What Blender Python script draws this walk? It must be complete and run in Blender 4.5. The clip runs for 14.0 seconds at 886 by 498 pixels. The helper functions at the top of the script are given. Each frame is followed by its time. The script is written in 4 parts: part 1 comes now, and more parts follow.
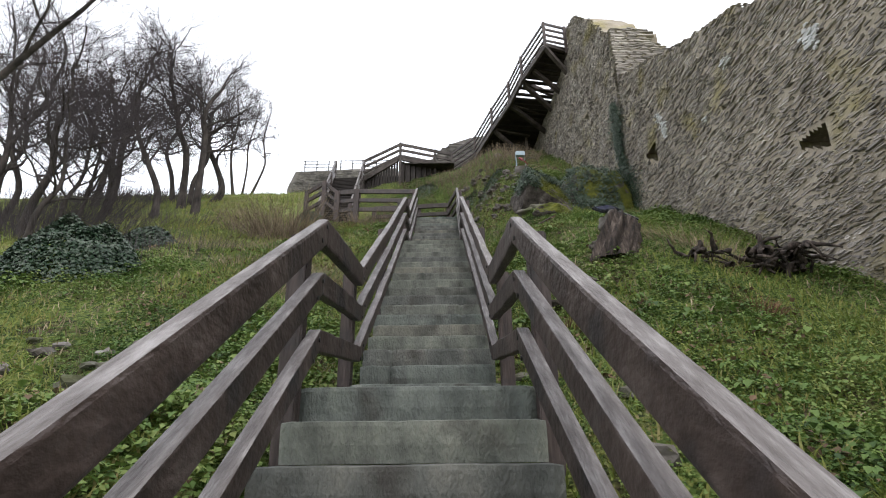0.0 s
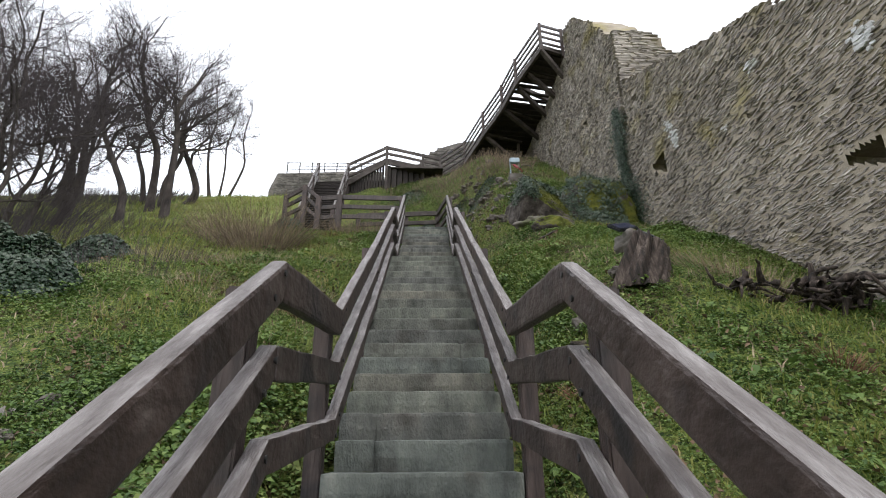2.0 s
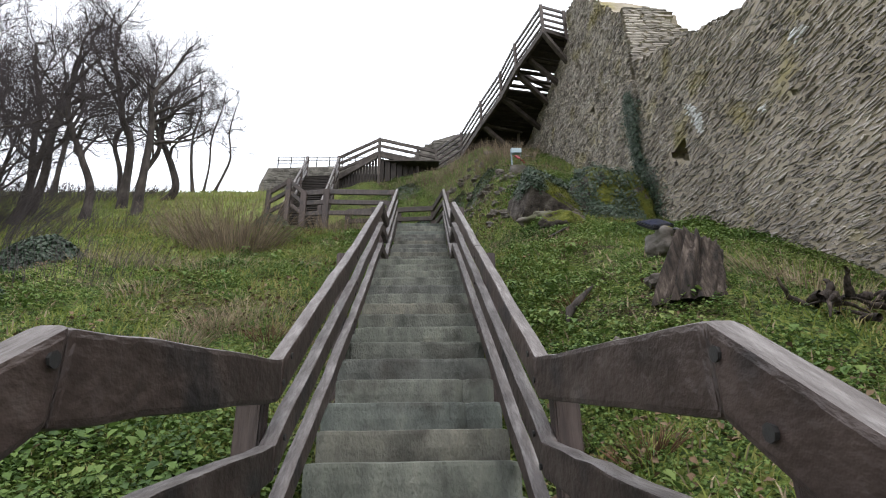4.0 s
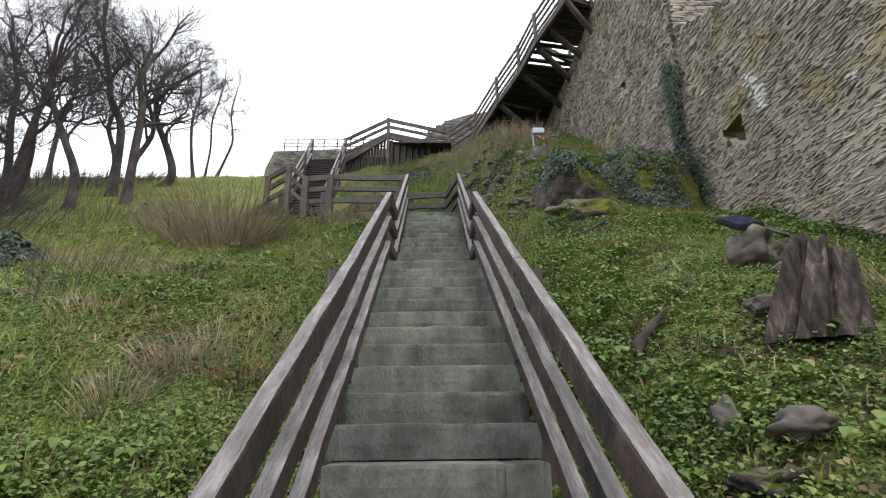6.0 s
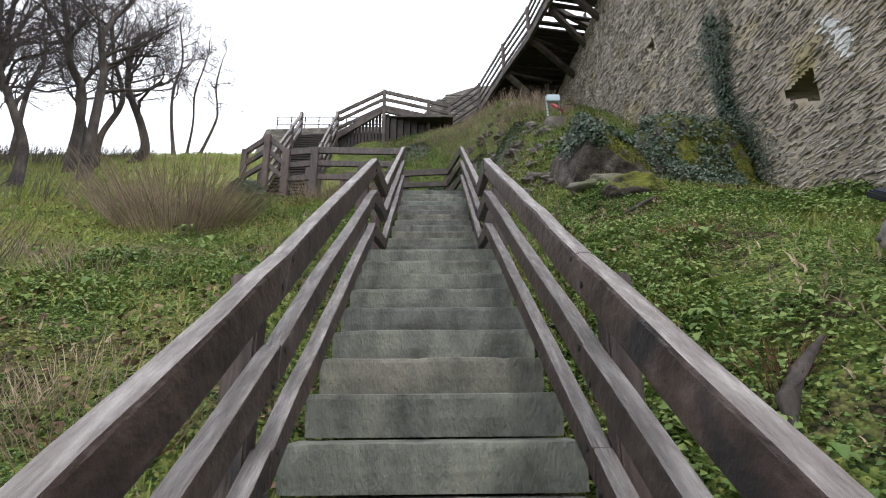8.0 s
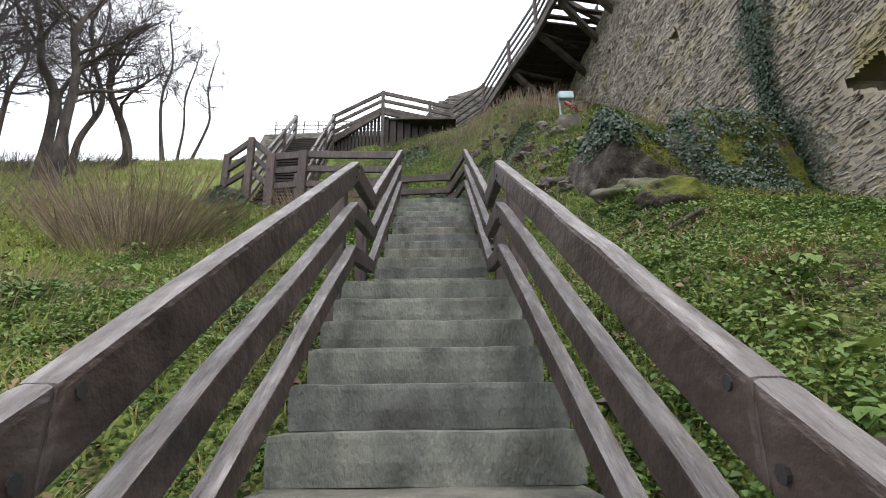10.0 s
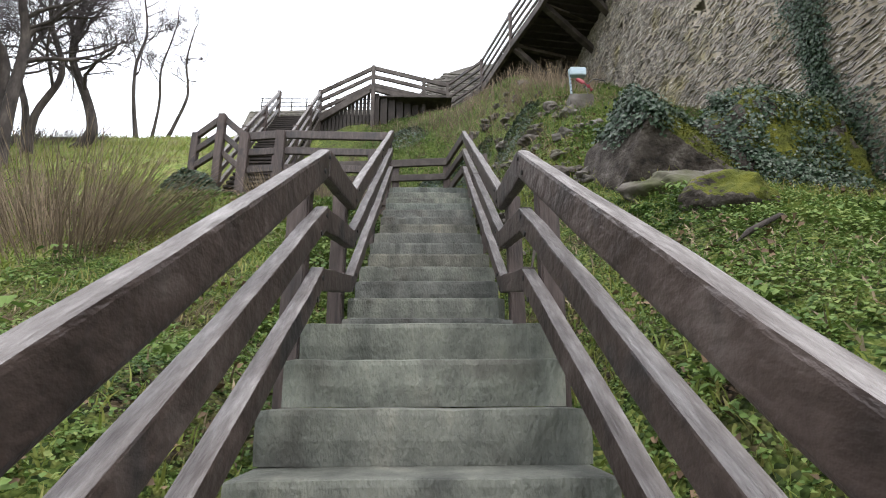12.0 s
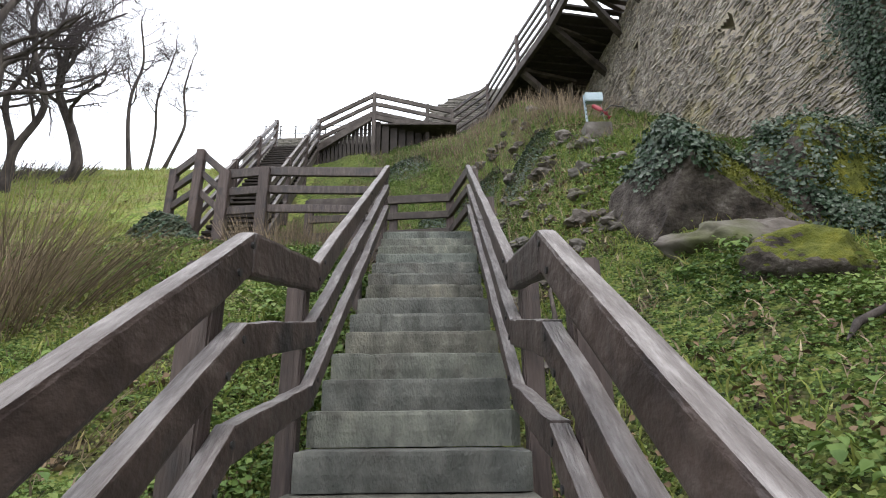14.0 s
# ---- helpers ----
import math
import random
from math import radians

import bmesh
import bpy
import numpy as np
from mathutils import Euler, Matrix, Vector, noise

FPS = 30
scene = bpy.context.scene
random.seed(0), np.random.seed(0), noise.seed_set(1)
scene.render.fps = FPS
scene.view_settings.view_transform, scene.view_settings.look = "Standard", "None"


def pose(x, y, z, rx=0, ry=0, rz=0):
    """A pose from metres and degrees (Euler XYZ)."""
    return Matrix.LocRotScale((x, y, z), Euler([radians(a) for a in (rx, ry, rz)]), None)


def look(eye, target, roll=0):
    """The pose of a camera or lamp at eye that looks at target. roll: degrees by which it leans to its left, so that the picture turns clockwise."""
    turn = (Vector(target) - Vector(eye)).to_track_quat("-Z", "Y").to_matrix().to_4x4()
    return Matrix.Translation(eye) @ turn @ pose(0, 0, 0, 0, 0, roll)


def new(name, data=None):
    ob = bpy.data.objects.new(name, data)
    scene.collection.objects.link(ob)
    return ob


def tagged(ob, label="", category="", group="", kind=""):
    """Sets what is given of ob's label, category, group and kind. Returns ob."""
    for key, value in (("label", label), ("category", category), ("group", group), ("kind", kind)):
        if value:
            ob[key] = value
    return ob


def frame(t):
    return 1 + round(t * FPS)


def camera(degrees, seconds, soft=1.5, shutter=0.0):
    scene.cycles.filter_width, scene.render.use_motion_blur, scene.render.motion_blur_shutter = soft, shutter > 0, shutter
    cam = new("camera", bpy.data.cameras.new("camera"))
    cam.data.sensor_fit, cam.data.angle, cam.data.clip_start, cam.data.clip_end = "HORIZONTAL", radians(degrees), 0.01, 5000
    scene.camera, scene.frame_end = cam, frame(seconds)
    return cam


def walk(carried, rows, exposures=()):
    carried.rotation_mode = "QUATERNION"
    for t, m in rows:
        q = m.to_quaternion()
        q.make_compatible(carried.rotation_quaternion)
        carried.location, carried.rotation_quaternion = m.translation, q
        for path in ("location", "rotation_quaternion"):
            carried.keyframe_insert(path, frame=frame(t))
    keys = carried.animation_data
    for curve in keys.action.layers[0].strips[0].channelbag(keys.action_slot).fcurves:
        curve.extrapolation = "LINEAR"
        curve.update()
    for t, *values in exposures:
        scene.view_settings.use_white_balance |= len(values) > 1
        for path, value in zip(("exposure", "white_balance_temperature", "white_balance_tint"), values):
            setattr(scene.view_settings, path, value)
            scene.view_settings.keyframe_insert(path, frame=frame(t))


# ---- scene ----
cam = camera(78.8, 14.0, 1.1)
PATH = [
    (0, (0.14, 0.003, 0.65), (0.141, 1.864, 1.384), -0.7),
    (0.5, (0.063, 0.215, 0.741), (0.068, 2.074, 1.478), -0.7),
    (1, (0.036, 0.432, 0.886), (0.056, 2.291, 1.624), -0.6),
    (1.5, (0.048, 0.666, 1.045), (0.101, 2.523, 1.787), -0.6),
    (2, (0.017, 0.863, 1.211), (0.078, 2.717, 1.958), -0.4),
    (2.5, (0.074, 1.136, 1.32), (0.152, 2.989, 2.066), -0.8),
    (2.7, (0.046, 1.24, 1.382), (0.129, 3.095, 2.124), -0.9),
    (4.8, (0.066, 2.296, 1.949), (0.135, 4.164, 2.662), -0.9),
    (5, (0.031, 2.394, 2.021), (0.103, 4.265, 2.724), -0.9),
    (5.5, (-0.04, 2.657, 2.183), (-0.005, 4.533, 2.875), -0.6),
    (6, (-0.005, 2.948, 2.338), (0.03, 4.833, 3.007), -0.7),
    (6.5, (-0.05, 3.315, 2.357), (-0.022, 5.208, 3.001), -0.7),
    (7, (-0.056, 3.695, 2.519), (-0.033, 5.592, 3.153), -0.5),
    (7.5, (0.026, 4.155, 2.609), (0.056, 6.057, 3.227), -0.7),
    (7.7, (0.008, 4.251, 2.718), (0.044, 6.156, 3.327), -0.5),
    (9.8, (0.003, 5.281, 3.285), (0.024, 7.179, 3.914), -0.6),
    (10, (0.051, 5.364, 3.352), (0.072, 7.263, 3.979), -0.7),
    (10.5, (0.034, 5.585, 3.494), (0.065, 7.483, 4.122), -0.7),
    (11, (-0.017, 5.812, 3.623), (0.011, 7.715, 4.238), -0.2),
    (11.5, (0.08, 6.052, 3.755), (0.139, 7.967, 4.329), -0.5),
    (12, (0.006, 6.293, 3.887), (0.059, 8.212, 4.446), -0.3),
    (12.5, (0.036, 6.491, 4.052), (0.081, 8.416, 4.595), -0.1),
    (13, (0.042, 6.702, 4.218), (0.087, 8.623, 4.773), -0.2),
    (13.5, (0.015, 6.876, 4.401), (0.042, 8.793, 4.969), 0.0),
    (14, (0.121, 7.096, 4.511), (0.141, 8.992, 5.148), -0.6),
]
walk(cam, [(t, look(eye, target, roll)) for t, eye, target, roll in PATH], [(0, 0.08), (5, 0.2), (7, 0.32), (10, 0.42), (13, 0.6), (14, 0.48)])

# ---- world and light: a bright overcast sky ----
world = bpy.data.worlds.new("sky")
scene.world = world
world.use_nodes = True
wn = world.node_tree.nodes
wl = world.node_tree.links
wn.clear()
sky = wn.new("ShaderNodeTexSky")
sky.sky_type = "NISHITA"
sky.sun_disc = False
sky.sun_elevation = radians(60)
sky.sun_rotation = radians(161)
sky_back = wn.new("ShaderNodeBackground")
sky_back.inputs["Strength"].default_value = 0.05
wl.new(sky.outputs[0], sky_back.inputs["Color"])
cloud_back = wn.new("ShaderNodeBackground")
cloud_back.inputs["Color"].default_value = (0.945, 0.96, 1.005, 1)
cloud_back.inputs["Strength"].default_value = 1.75
sky_add = wn.new("ShaderNodeAddShader")
wl.new(sky_back.outputs[0], sky_add.inputs[0])
wl.new(cloud_back.outputs[0], sky_add.inputs[1])
sky_out = wn.new("ShaderNodeOutputWorld")
wl.new(sky_add.outputs[0], sky_out.inputs["Surface"])
sun = new("sun", bpy.data.lights.new("sun", "SUN"))
sun.data.energy = 1.4
sun.data.angle = radians(14)
sun.data.color = (1.0, 0.97, 0.92)
sun.matrix_basis = look((2, -6, 11), (0, 0, 0))


# ---- materials ----
def material(name, colours, scale=6.0, rough=0.85, bump=0.3, bump_scale=40.0, stretch=(1, 1, 1), vary=0.0, spots=None, spec=0.3):
    """A surface whose colour wanders between the given colours, with a fine grain and relief; spots: (colour, scale, low, high)."""
    m = bpy.data.materials.new(name)
    m.use_nodes = True
    n, l = m.node_tree.nodes, m.node_tree.links
    b = n["Principled BSDF"]
    b.inputs["Roughness"].default_value = rough
    b.inputs["Specular IOR Level"].default_value = spec
    tc = n.new("ShaderNodeTexCoord")
    mp = n.new("ShaderNodeMapping")
    mp.inputs["Scale"].default_value = stretch
    l.new(tc.outputs["Object"], mp.inputs["Vector"])
    big = n.new("ShaderNodeTexNoise")
    big.inputs["Scale"].default_value = scale
    big.inputs["Detail"].default_value = 6
    big.inputs["Roughness"].default_value = 0.65
    l.new(mp.outputs[0], big.inputs["Vector"])
    ramp = n.new("ShaderNodeValToRGB")
    els = ramp.color_ramp.elements
    while len(els) < len(colours):
        els.new(0.5)
    for i, c in enumerate(colours):
        els[i].position = 0.3 + 0.4 * i / max(1, len(colours) - 1)
        els[i].color = (*c, 1)
    l.new(big.outputs["Fac"], ramp.inputs["Fac"])
    col = ramp.outputs["Color"]
    if spots:
        sc, ss, lo, hi = spots
        sp = n.new("ShaderNodeTexNoise")
        sp.inputs["Scale"].default_value = ss
        sp.inputs["Detail"].default_value = 5
        l.new(tc.outputs["Object"], sp.inputs["Vector"])
        mr = n.new("ShaderNodeMapRange")
        mr.inputs["From Min"].default_value = lo
        mr.inputs["From Max"].default_value = hi
        l.new(sp.outputs["Fac"], mr.inputs["Value"])
        mx = n.new("ShaderNodeMix")
        mx.data_type = "RGBA"
        mx.inputs["B"].default_value = (*sc, 1)
        l.new(mr.outputs[0], mx.inputs["Factor"])
        l.new(col, mx.inputs["A"])
        col = mx.outputs["Result"]
    if vary:
        oi = n.new("ShaderNodeObjectInfo")
        geo = n.new("ShaderNodeNewGeometry")
        ad = n.new("ShaderNodeMath")
        ad.operation = "ADD"
        l.new(oi.outputs["Random"], ad.inputs[0])
        l.new(geo.outputs["Random Per Island"], ad.inputs[1])
        fr = n.new("ShaderNodeMath")
        fr.operation = "FRACT"
        l.new(ad.outputs[0], fr.inputs[0])
        mr2 = n.new("ShaderNodeMapRange")
        mr2.inputs["To Min"].default_value = 1 - vary
        mr2.inputs["To Max"].default_value = 1 + vary
        l.new(fr.outputs[0], mr2.inputs["Value"])
        hs = n.new("ShaderNodeHueSaturation")
        l.new(mr2.outputs[0], hs.inputs["Value"])
        l.new(col, hs.inputs["Color"])
        col = hs.outputs["Color"]
    l.new(col, b.inputs["Base Color"])
    fine = n.new("ShaderNodeTexNoise")
    fine.inputs["Scale"].default_value = bump_scale
    fine.inputs["Detail"].default_value = 4
    l.new(mp.outputs[0], fine.inputs["Vector"])
    bp = n.new("ShaderNodeBump")
    bp.inputs["Strength"].default_value = bump
    bp.inputs["Distance"].default_value = 0.02
    l.new(fine.outputs["Fac"], bp.inputs["Height"])
    l.new(bp.outputs[0], b.inputs["Normal"])
    return m


def leaf_material(name, colours, patch=0.8, through_share=0.25, rough=0.6):
    """Leaves: each takes its own tone between the colours, patches of the slope lean one way; light comes through them."""
    m = bpy.data.materials.new(name)
    m.use_nodes = True
    n, l = m.node_tree.nodes, m.node_tree.links
    b, out = n["Principled BSDF"], n["Material Output"]
    b.inputs["Roughness"].default_value = rough
    b.inputs["Specular IOR Level"].default_value = 0.25
    tc, geo = n.new("ShaderNodeTexCoord"), n.new("ShaderNodeNewGeometry")
    big = n.new("ShaderNodeTexNoise")
    big.inputs["Scale"].default_value = patch
    big.inputs["Detail"].default_value = 4
    l.new(tc.outputs["Object"], big.inputs["Vector"])
    spread = n.new("ShaderNodeMapRange")
    spread.inputs["From Min"].default_value, spread.inputs["From Max"].default_value = 0.3, 0.7
    l.new(big.outputs["Fac"], spread.inputs["Value"])
    mix = n.new("ShaderNodeMix")
    mix.inputs["Factor"].default_value = 0.5
    l.new(geo.outputs["Random Per Island"], mix.inputs["A"])
    l.new(spread.outputs[0], mix.inputs["B"])
    ramp = n.new("ShaderNodeValToRGB")
    els = ramp.color_ramp.elements
    while len(els) < len(colours):
        els.new(0.5)
    for i, c in enumerate(colours):
        els[i].position = 0.12 + 0.76 * i / (len(colours) - 1)
        els[i].color = (*c, 1)
    l.new(mix.outputs["Result"], ramp.inputs["Fac"])
    l.new(ramp.outputs["Color"], b.inputs["Base Color"])
    tr = n.new("ShaderNodeBsdfTranslucent")
    l.new(ramp.outputs["Color"], tr.inputs["Color"])
    sh = n.new("ShaderNodeMixShader")
    sh.inputs[0].default_value = through_share
    l.new(b.outputs[0], sh.inputs[1])
    l.new(tr.outputs[0], sh.inputs[2])
    l.new(sh.outputs[0], out.inputs["Surface"])
    return m


def carpet_material(name, greens, browns, size=38.0):
    """Low cover: cells the size of small leaves, each with its own green or brown, and relief between them."""
    m = bpy.data.materials.new(name)
    m.use_nodes = True
    n, l = m.node_tree.nodes, m.node_tree.links
    b = n["Principled BSDF"]
    b.inputs["Roughness"].default_value = 0.9
    b.inputs["Specular IOR Level"].default_value = 0.15
    tc = n.new("ShaderNodeTexCoord")
    cell = n.new("ShaderNodeTexVoronoi")
    cell.inputs["Scale"].default_value = size
    l.new(tc.outputs["Object"], cell.inputs["Vector"])
    grey = n.new("ShaderNodeSeparateColor")
    l.new(cell.outputs["Color"], grey.inputs[0])
    tones = []
    for colours in (greens, browns):
        ramp = n.new("ShaderNodeValToRGB")
        els = ramp.color_ramp.elements
        while len(els) < len(colours):
            els.new(0.5)
        for i, c in enumerate(colours):
            els[i].position = i / (len(colours) - 1)
            els[i].color = (*c, 1)
        l.new(grey.outputs[0], ramp.inputs["Fac"])
        tones.append(ramp)
    patch = n.new("ShaderNodeTexNoise")
    patch.inputs["Scale"].default_value = 1.7
    patch.inputs["Detail"].default_value = 7
    patch.inputs["Roughness"].default_value = 0.7
    l.new(tc.outputs["Object"], patch.inputs["Vector"])
    share = n.new("ShaderNodeMapRange")
    share.inputs["From Min"].default_value, share.inputs["From Max"].default_value = 0.5, 0.62
    l.new(patch.outputs["Fac"], share.inputs["Value"])
    mix = n.new("ShaderNodeMix")
    mix.data_type = "RGBA"
    l.new(share.outputs[0], mix.inputs["Factor"])
    l.new(tones[0].outputs["Color"], mix.inputs["A"])
    l.new(tones[1].outputs["Color"], mix.inputs["B"])
    l.new(mix.outputs["Result"], b.inputs["Base Color"])
    bp = n.new("ShaderNodeBump")
    bp.inputs["Strength"].default_value = 1.0
    bp.inputs["Distance"].default_value = 0.03
    bp.invert = True
    l.new(cell.outputs["Distance"], bp.inputs["Height"])
    l.new(bp.outputs[0], b.inputs["Normal"])
    return m


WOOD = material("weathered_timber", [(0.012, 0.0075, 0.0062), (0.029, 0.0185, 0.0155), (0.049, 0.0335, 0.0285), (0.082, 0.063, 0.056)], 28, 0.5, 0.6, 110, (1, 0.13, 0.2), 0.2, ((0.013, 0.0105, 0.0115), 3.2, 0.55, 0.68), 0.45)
WOOD_PALE = material("pale_timber", [(0.055, 0.045, 0.041), (0.115, 0.101, 0.096), (0.23, 0.213, 0.206)], 30, 0.6, 0.6, 110, (1, 0.13, 0.2), 0.12, None, 0.4)
WOOD_POST = material("weathered_post_timber", [(0.016, 0.010, 0.009), (0.045, 0.030, 0.026), (0.08, 0.058, 0.052)], 24, 0.6, 0.5, 70, (1, 1, 0.1), 0.18, ((0.014, 0.011, 0.011), 4, 0.55, 0.7), 0.4)
WOOD_GREY = material("grey_timber", [(0.022, 0.017, 0.015), (0.05, 0.040, 0.035), (0.09, 0.076, 0.068)], 14, 0.7, 0.3, 50, (0.3, 0.3, 0.3), 0.2)
WOOD_DARK = material("dark_timber", [(0.014, 0.011, 0.01), (0.034, 0.027, 0.024)], 5, 0.8, 0.3, 30, (1, 1, 1), 0.15)
STEPS_STONE = [material("step_stone", [tuple(v * k for v, k in zip(c, tone)) for c in ((0.04, 0.041, 0.038), (0.078, 0.08, 0.073), (0.118, 0.119, 0.108), (0.165, 0.158, 0.14))], 4.0, 0.75, 0.7, 60, (1.3, 1, 0.6), 0.14, ((0.04, 0.035, 0.03), 3.4, 0.55, 0.76), 0.35)
               for tone in ((1.1, 1.12, 1.05), (1.02, 1.1, 1.08), (1.15, 1.1, 1.0), (0.88, 0.89, 0.88), (1.24, 1.28, 1.18))]
SOIL = carpet_material("low_cover_and_soil", [(0.02, 0.035, 0.010), (0.055, 0.085, 0.018), (0.10, 0.13, 0.03), (0.15, 0.16, 0.045)], [(0.012, 0.009, 0.006), (0.04, 0.029, 0.017), (0.075, 0.055, 0.032), (0.06, 0.07, 0.022)])
TURF = carpet_material("grass_turf", [(0.06, 0.085, 0.02), (0.12, 0.17, 0.032), (0.17, 0.21, 0.05), (0.21, 0.205, 0.075)], [(0.08, 0.06, 0.035), (0.14, 0.115, 0.055), (0.18, 0.16, 0.07), (0.11, 0.13, 0.035)], 22)
MORTAR = material("wall_mortar", [(0.195, 0.165, 0.128), (0.295, 0.255, 0.20), (0.385, 0.34, 0.275)], 1.4, 0.95, 1.0, 16, (1, 1, 1), 0, ((0.24, 0.205, 0.075), 0.9, 0.56, 0.74))
SLATE = material("wall_stone", [(0.14, 0.124, 0.114), (0.275, 0.246, 0.222), (0.39, 0.355, 0.318)], 2.0, 0.85, 0.6, 40, (1, 1, 1), 0.4, ((0.24, 0.205, 0.08), 0.9, 0.58, 0.76))
DULL = material("grey_masonry", [(0.06, 0.055, 0.05), (0.12, 0.11, 0.10), (0.18, 0.165, 0.15)], 1.6, 0.9, 0.8, 20, (1, 1, 1), 0.35)
ROCK = material("boulder_rock", [(0.035, 0.029, 0.025), (0.075, 0.064, 0.055), (0.12, 0.108, 0.098), (0.19, 0.178, 0.165)], 3, 0.9, 1.0, 12, (1, 1, 1), 0.2, ((0.05, 0.055, 0.02), 1.8, 0.52, 0.7))
STUMP = material("rotten_wood", [(0.005, 0.004, 0.0035), (0.02, 0.015, 0.012), (0.05, 0.037, 0.03), (0.13, 0.105, 0.088)], 16, 0.9, 1.0, 45, (1, 1, 0.12))
ROCK_DARK = material("dark_boulder_rock", [(0.012, 0.0095, 0.008), (0.035, 0.028, 0.023), (0.065, 0.054, 0.046), (0.13, 0.117, 0.105)], 7, 0.9, 1.0, 34)
MOSS = material("moss", [(0.03, 0.035, 0.006), (0.07, 0.078, 0.010), (0.125, 0.12, 0.016)], 7, 1.0, 1.0, 60)
BARK = material("bark", [(0.016, 0.013, 0.012), (0.045, 0.037, 0.033), (0.09, 0.075, 0.066)], 6, 0.95, 0.8, 24, (1, 1, 0.35))
TWIG = material("twigs", [(0.04, 0.034, 0.037), (0.085, 0.07, 0.072)], 3, 0.95, 0.1, 30)
LEAF = leaf_material("ground_leaves", [(0.03, 0.06, 0.017), (0.072, 0.124, 0.028), (0.12, 0.178, 0.042), (0.185, 0.215, 0.065)], 0.9)
MOSSY = leaf_material("small_leaves", [(0.05, 0.06, 0.016), (0.095, 0.115, 0.025), (0.15, 0.165, 0.04), (0.20, 0.165, 0.075)], 1.4)
IVY = leaf_material("ivy_leaves", [(0.008, 0.02, 0.009), (0.02, 0.042, 0.02), (0.045, 0.068, 0.042), (0.085, 0.10, 0.075)], 3, 0.1, 0.4)
STRAW = material("dry_stalks", [(0.14, 0.105, 0.068), (0.23, 0.18, 0.12), (0.34, 0.28, 0.19)], 3, 0.9, 0.1, 30, (1, 1, 1), 0.35)
RUST = material("red_brown_stems", [(0.06, 0.028, 0.016), (0.13, 0.065, 0.038), (0.2, 0.12, 0.075)], 3, 0.9, 0.1, 30, (1, 1, 1), 0.4)
SHRUB = material("brown_stems", [(0.075, 0.054, 0.037), (0.14, 0.105, 0.07), (0.25, 0.195, 0.13)], 3, 0.9, 0.1, 30, (1, 1, 1), 0.4)
GRASS = leaf_material("grass_blades", [(0.085, 0.13, 0.024), (0.15, 0.19, 0.036), (0.21, 0.22, 0.06), (0.27, 0.22, 0.10)], 1.1)
METAL = material("galvanised_metal", [(0.25, 0.32, 0.36), (0.33, 0.40, 0.45)], 8, 0.45, 0.05, 30)
RED = material("red_plastic", [(0.18, 0.015, 0.025), (0.26, 0.03, 0.04)], 8, 0.4, 0.05, 30)
BLACK = material("black_plastic", [(0.008, 0.009, 0.011), (0.014, 0.015, 0.018)], 8, 0.35, 0.05, 30)
IRON = material("black_iron", [(0.02, 0.02, 0.022), (0.04, 0.038, 0.036)], 20, 0.5, 0.1, 60)
WHITE = material("pale_lime", [(0.42, 0.41, 0.40), (0.62, 0.63, 0.64)], 8, 0.9, 0.2, 40)


# ---- small tools ----
def mesh_object(name, bm, mat, parent=None, label="", smooth=False):
    me = bpy.data.meshes.new(name)
    bm.to_mesh(me)
    bm.free()
    me.materials.append(mat)
    if smooth:
        me.polygons.foreach_set("use_smooth", [True] * len(me.polygons))
    ob = new(name, me)
    if parent:
        ob.parent = parent
    if label:
        ob["label"] = label
    return ob


def part(name, bm, mat, parent, label="", smooth=False):
    return mesh_object(name, bm, mat, parent, label, smooth)


def thing(name, label, category, group="", kind=""):
    return tagged(new(name), label, category, group, kind)


def raw(name, verts, faces, mat, parent=None, smooth=False):
    me = bpy.data.meshes.new(name)
    me.from_pydata(verts, [], faces)
    me.materials.append(mat)
    if smooth:
        me.polygons.foreach_set("use_smooth", [True] * len(me.polygons))
    ob = new(name, me)
    if parent:
        ob.parent = parent
    return ob


def board(p0, p1, w, h, bevel=0.008, wob=0.003, top=True, segs=5):
    """A plank from p0 to p1 with plumb-cut ends; the points lie on its top edge's middle (top) or its axis."""
    p0, p1 = Vector(p0), Vector(p1)
    d = p1 - p0
    side = Vector((d.y, -d.x, 0))
    if side.length < 1e-4:
        side, up = Vector((1, 0, 0)), Vector((0, 1, 0))
    else:
        up = Vector((0, 0, 1))
    side.normalize()
    bm = bmesh.new()
    rings = []
    lo, hi = (-h, 0) if top else (-h / 2, h / 2)
    for i in range(segs + 1):
        c = p0 + d * (i / segs)
        j = Vector((random.uniform(-wob, wob), random.uniform(-wob, wob), random.uniform(-wob, wob)))
        rings.append([bm.verts.new(c + j + side * (a * w / 2) + up * b) for a, b in ((-1, lo), (1, lo), (1, hi), (-1, hi))])
    for a, b in zip(rings, rings[1:]):
        for k in range(4):
            bm.faces.new((a[k], a[(k + 1) % 4], b[(k + 1) % 4], b[k]))
    bm.faces.new(rings[0][::-1])
    bm.faces.new(rings[-1])
    bmesh.ops.recalc_face_normals(bm, faces=bm.faces)
    if bevel:
        es = [e for e in bm.edges if len(e.link_faces) == 2 and e.calc_face_angle(0) > 0.8]
        bmesh.ops.bevel(bm, geom=es, offset=bevel, segments=2, affect="EDGES", profile=0.6)
    return bm


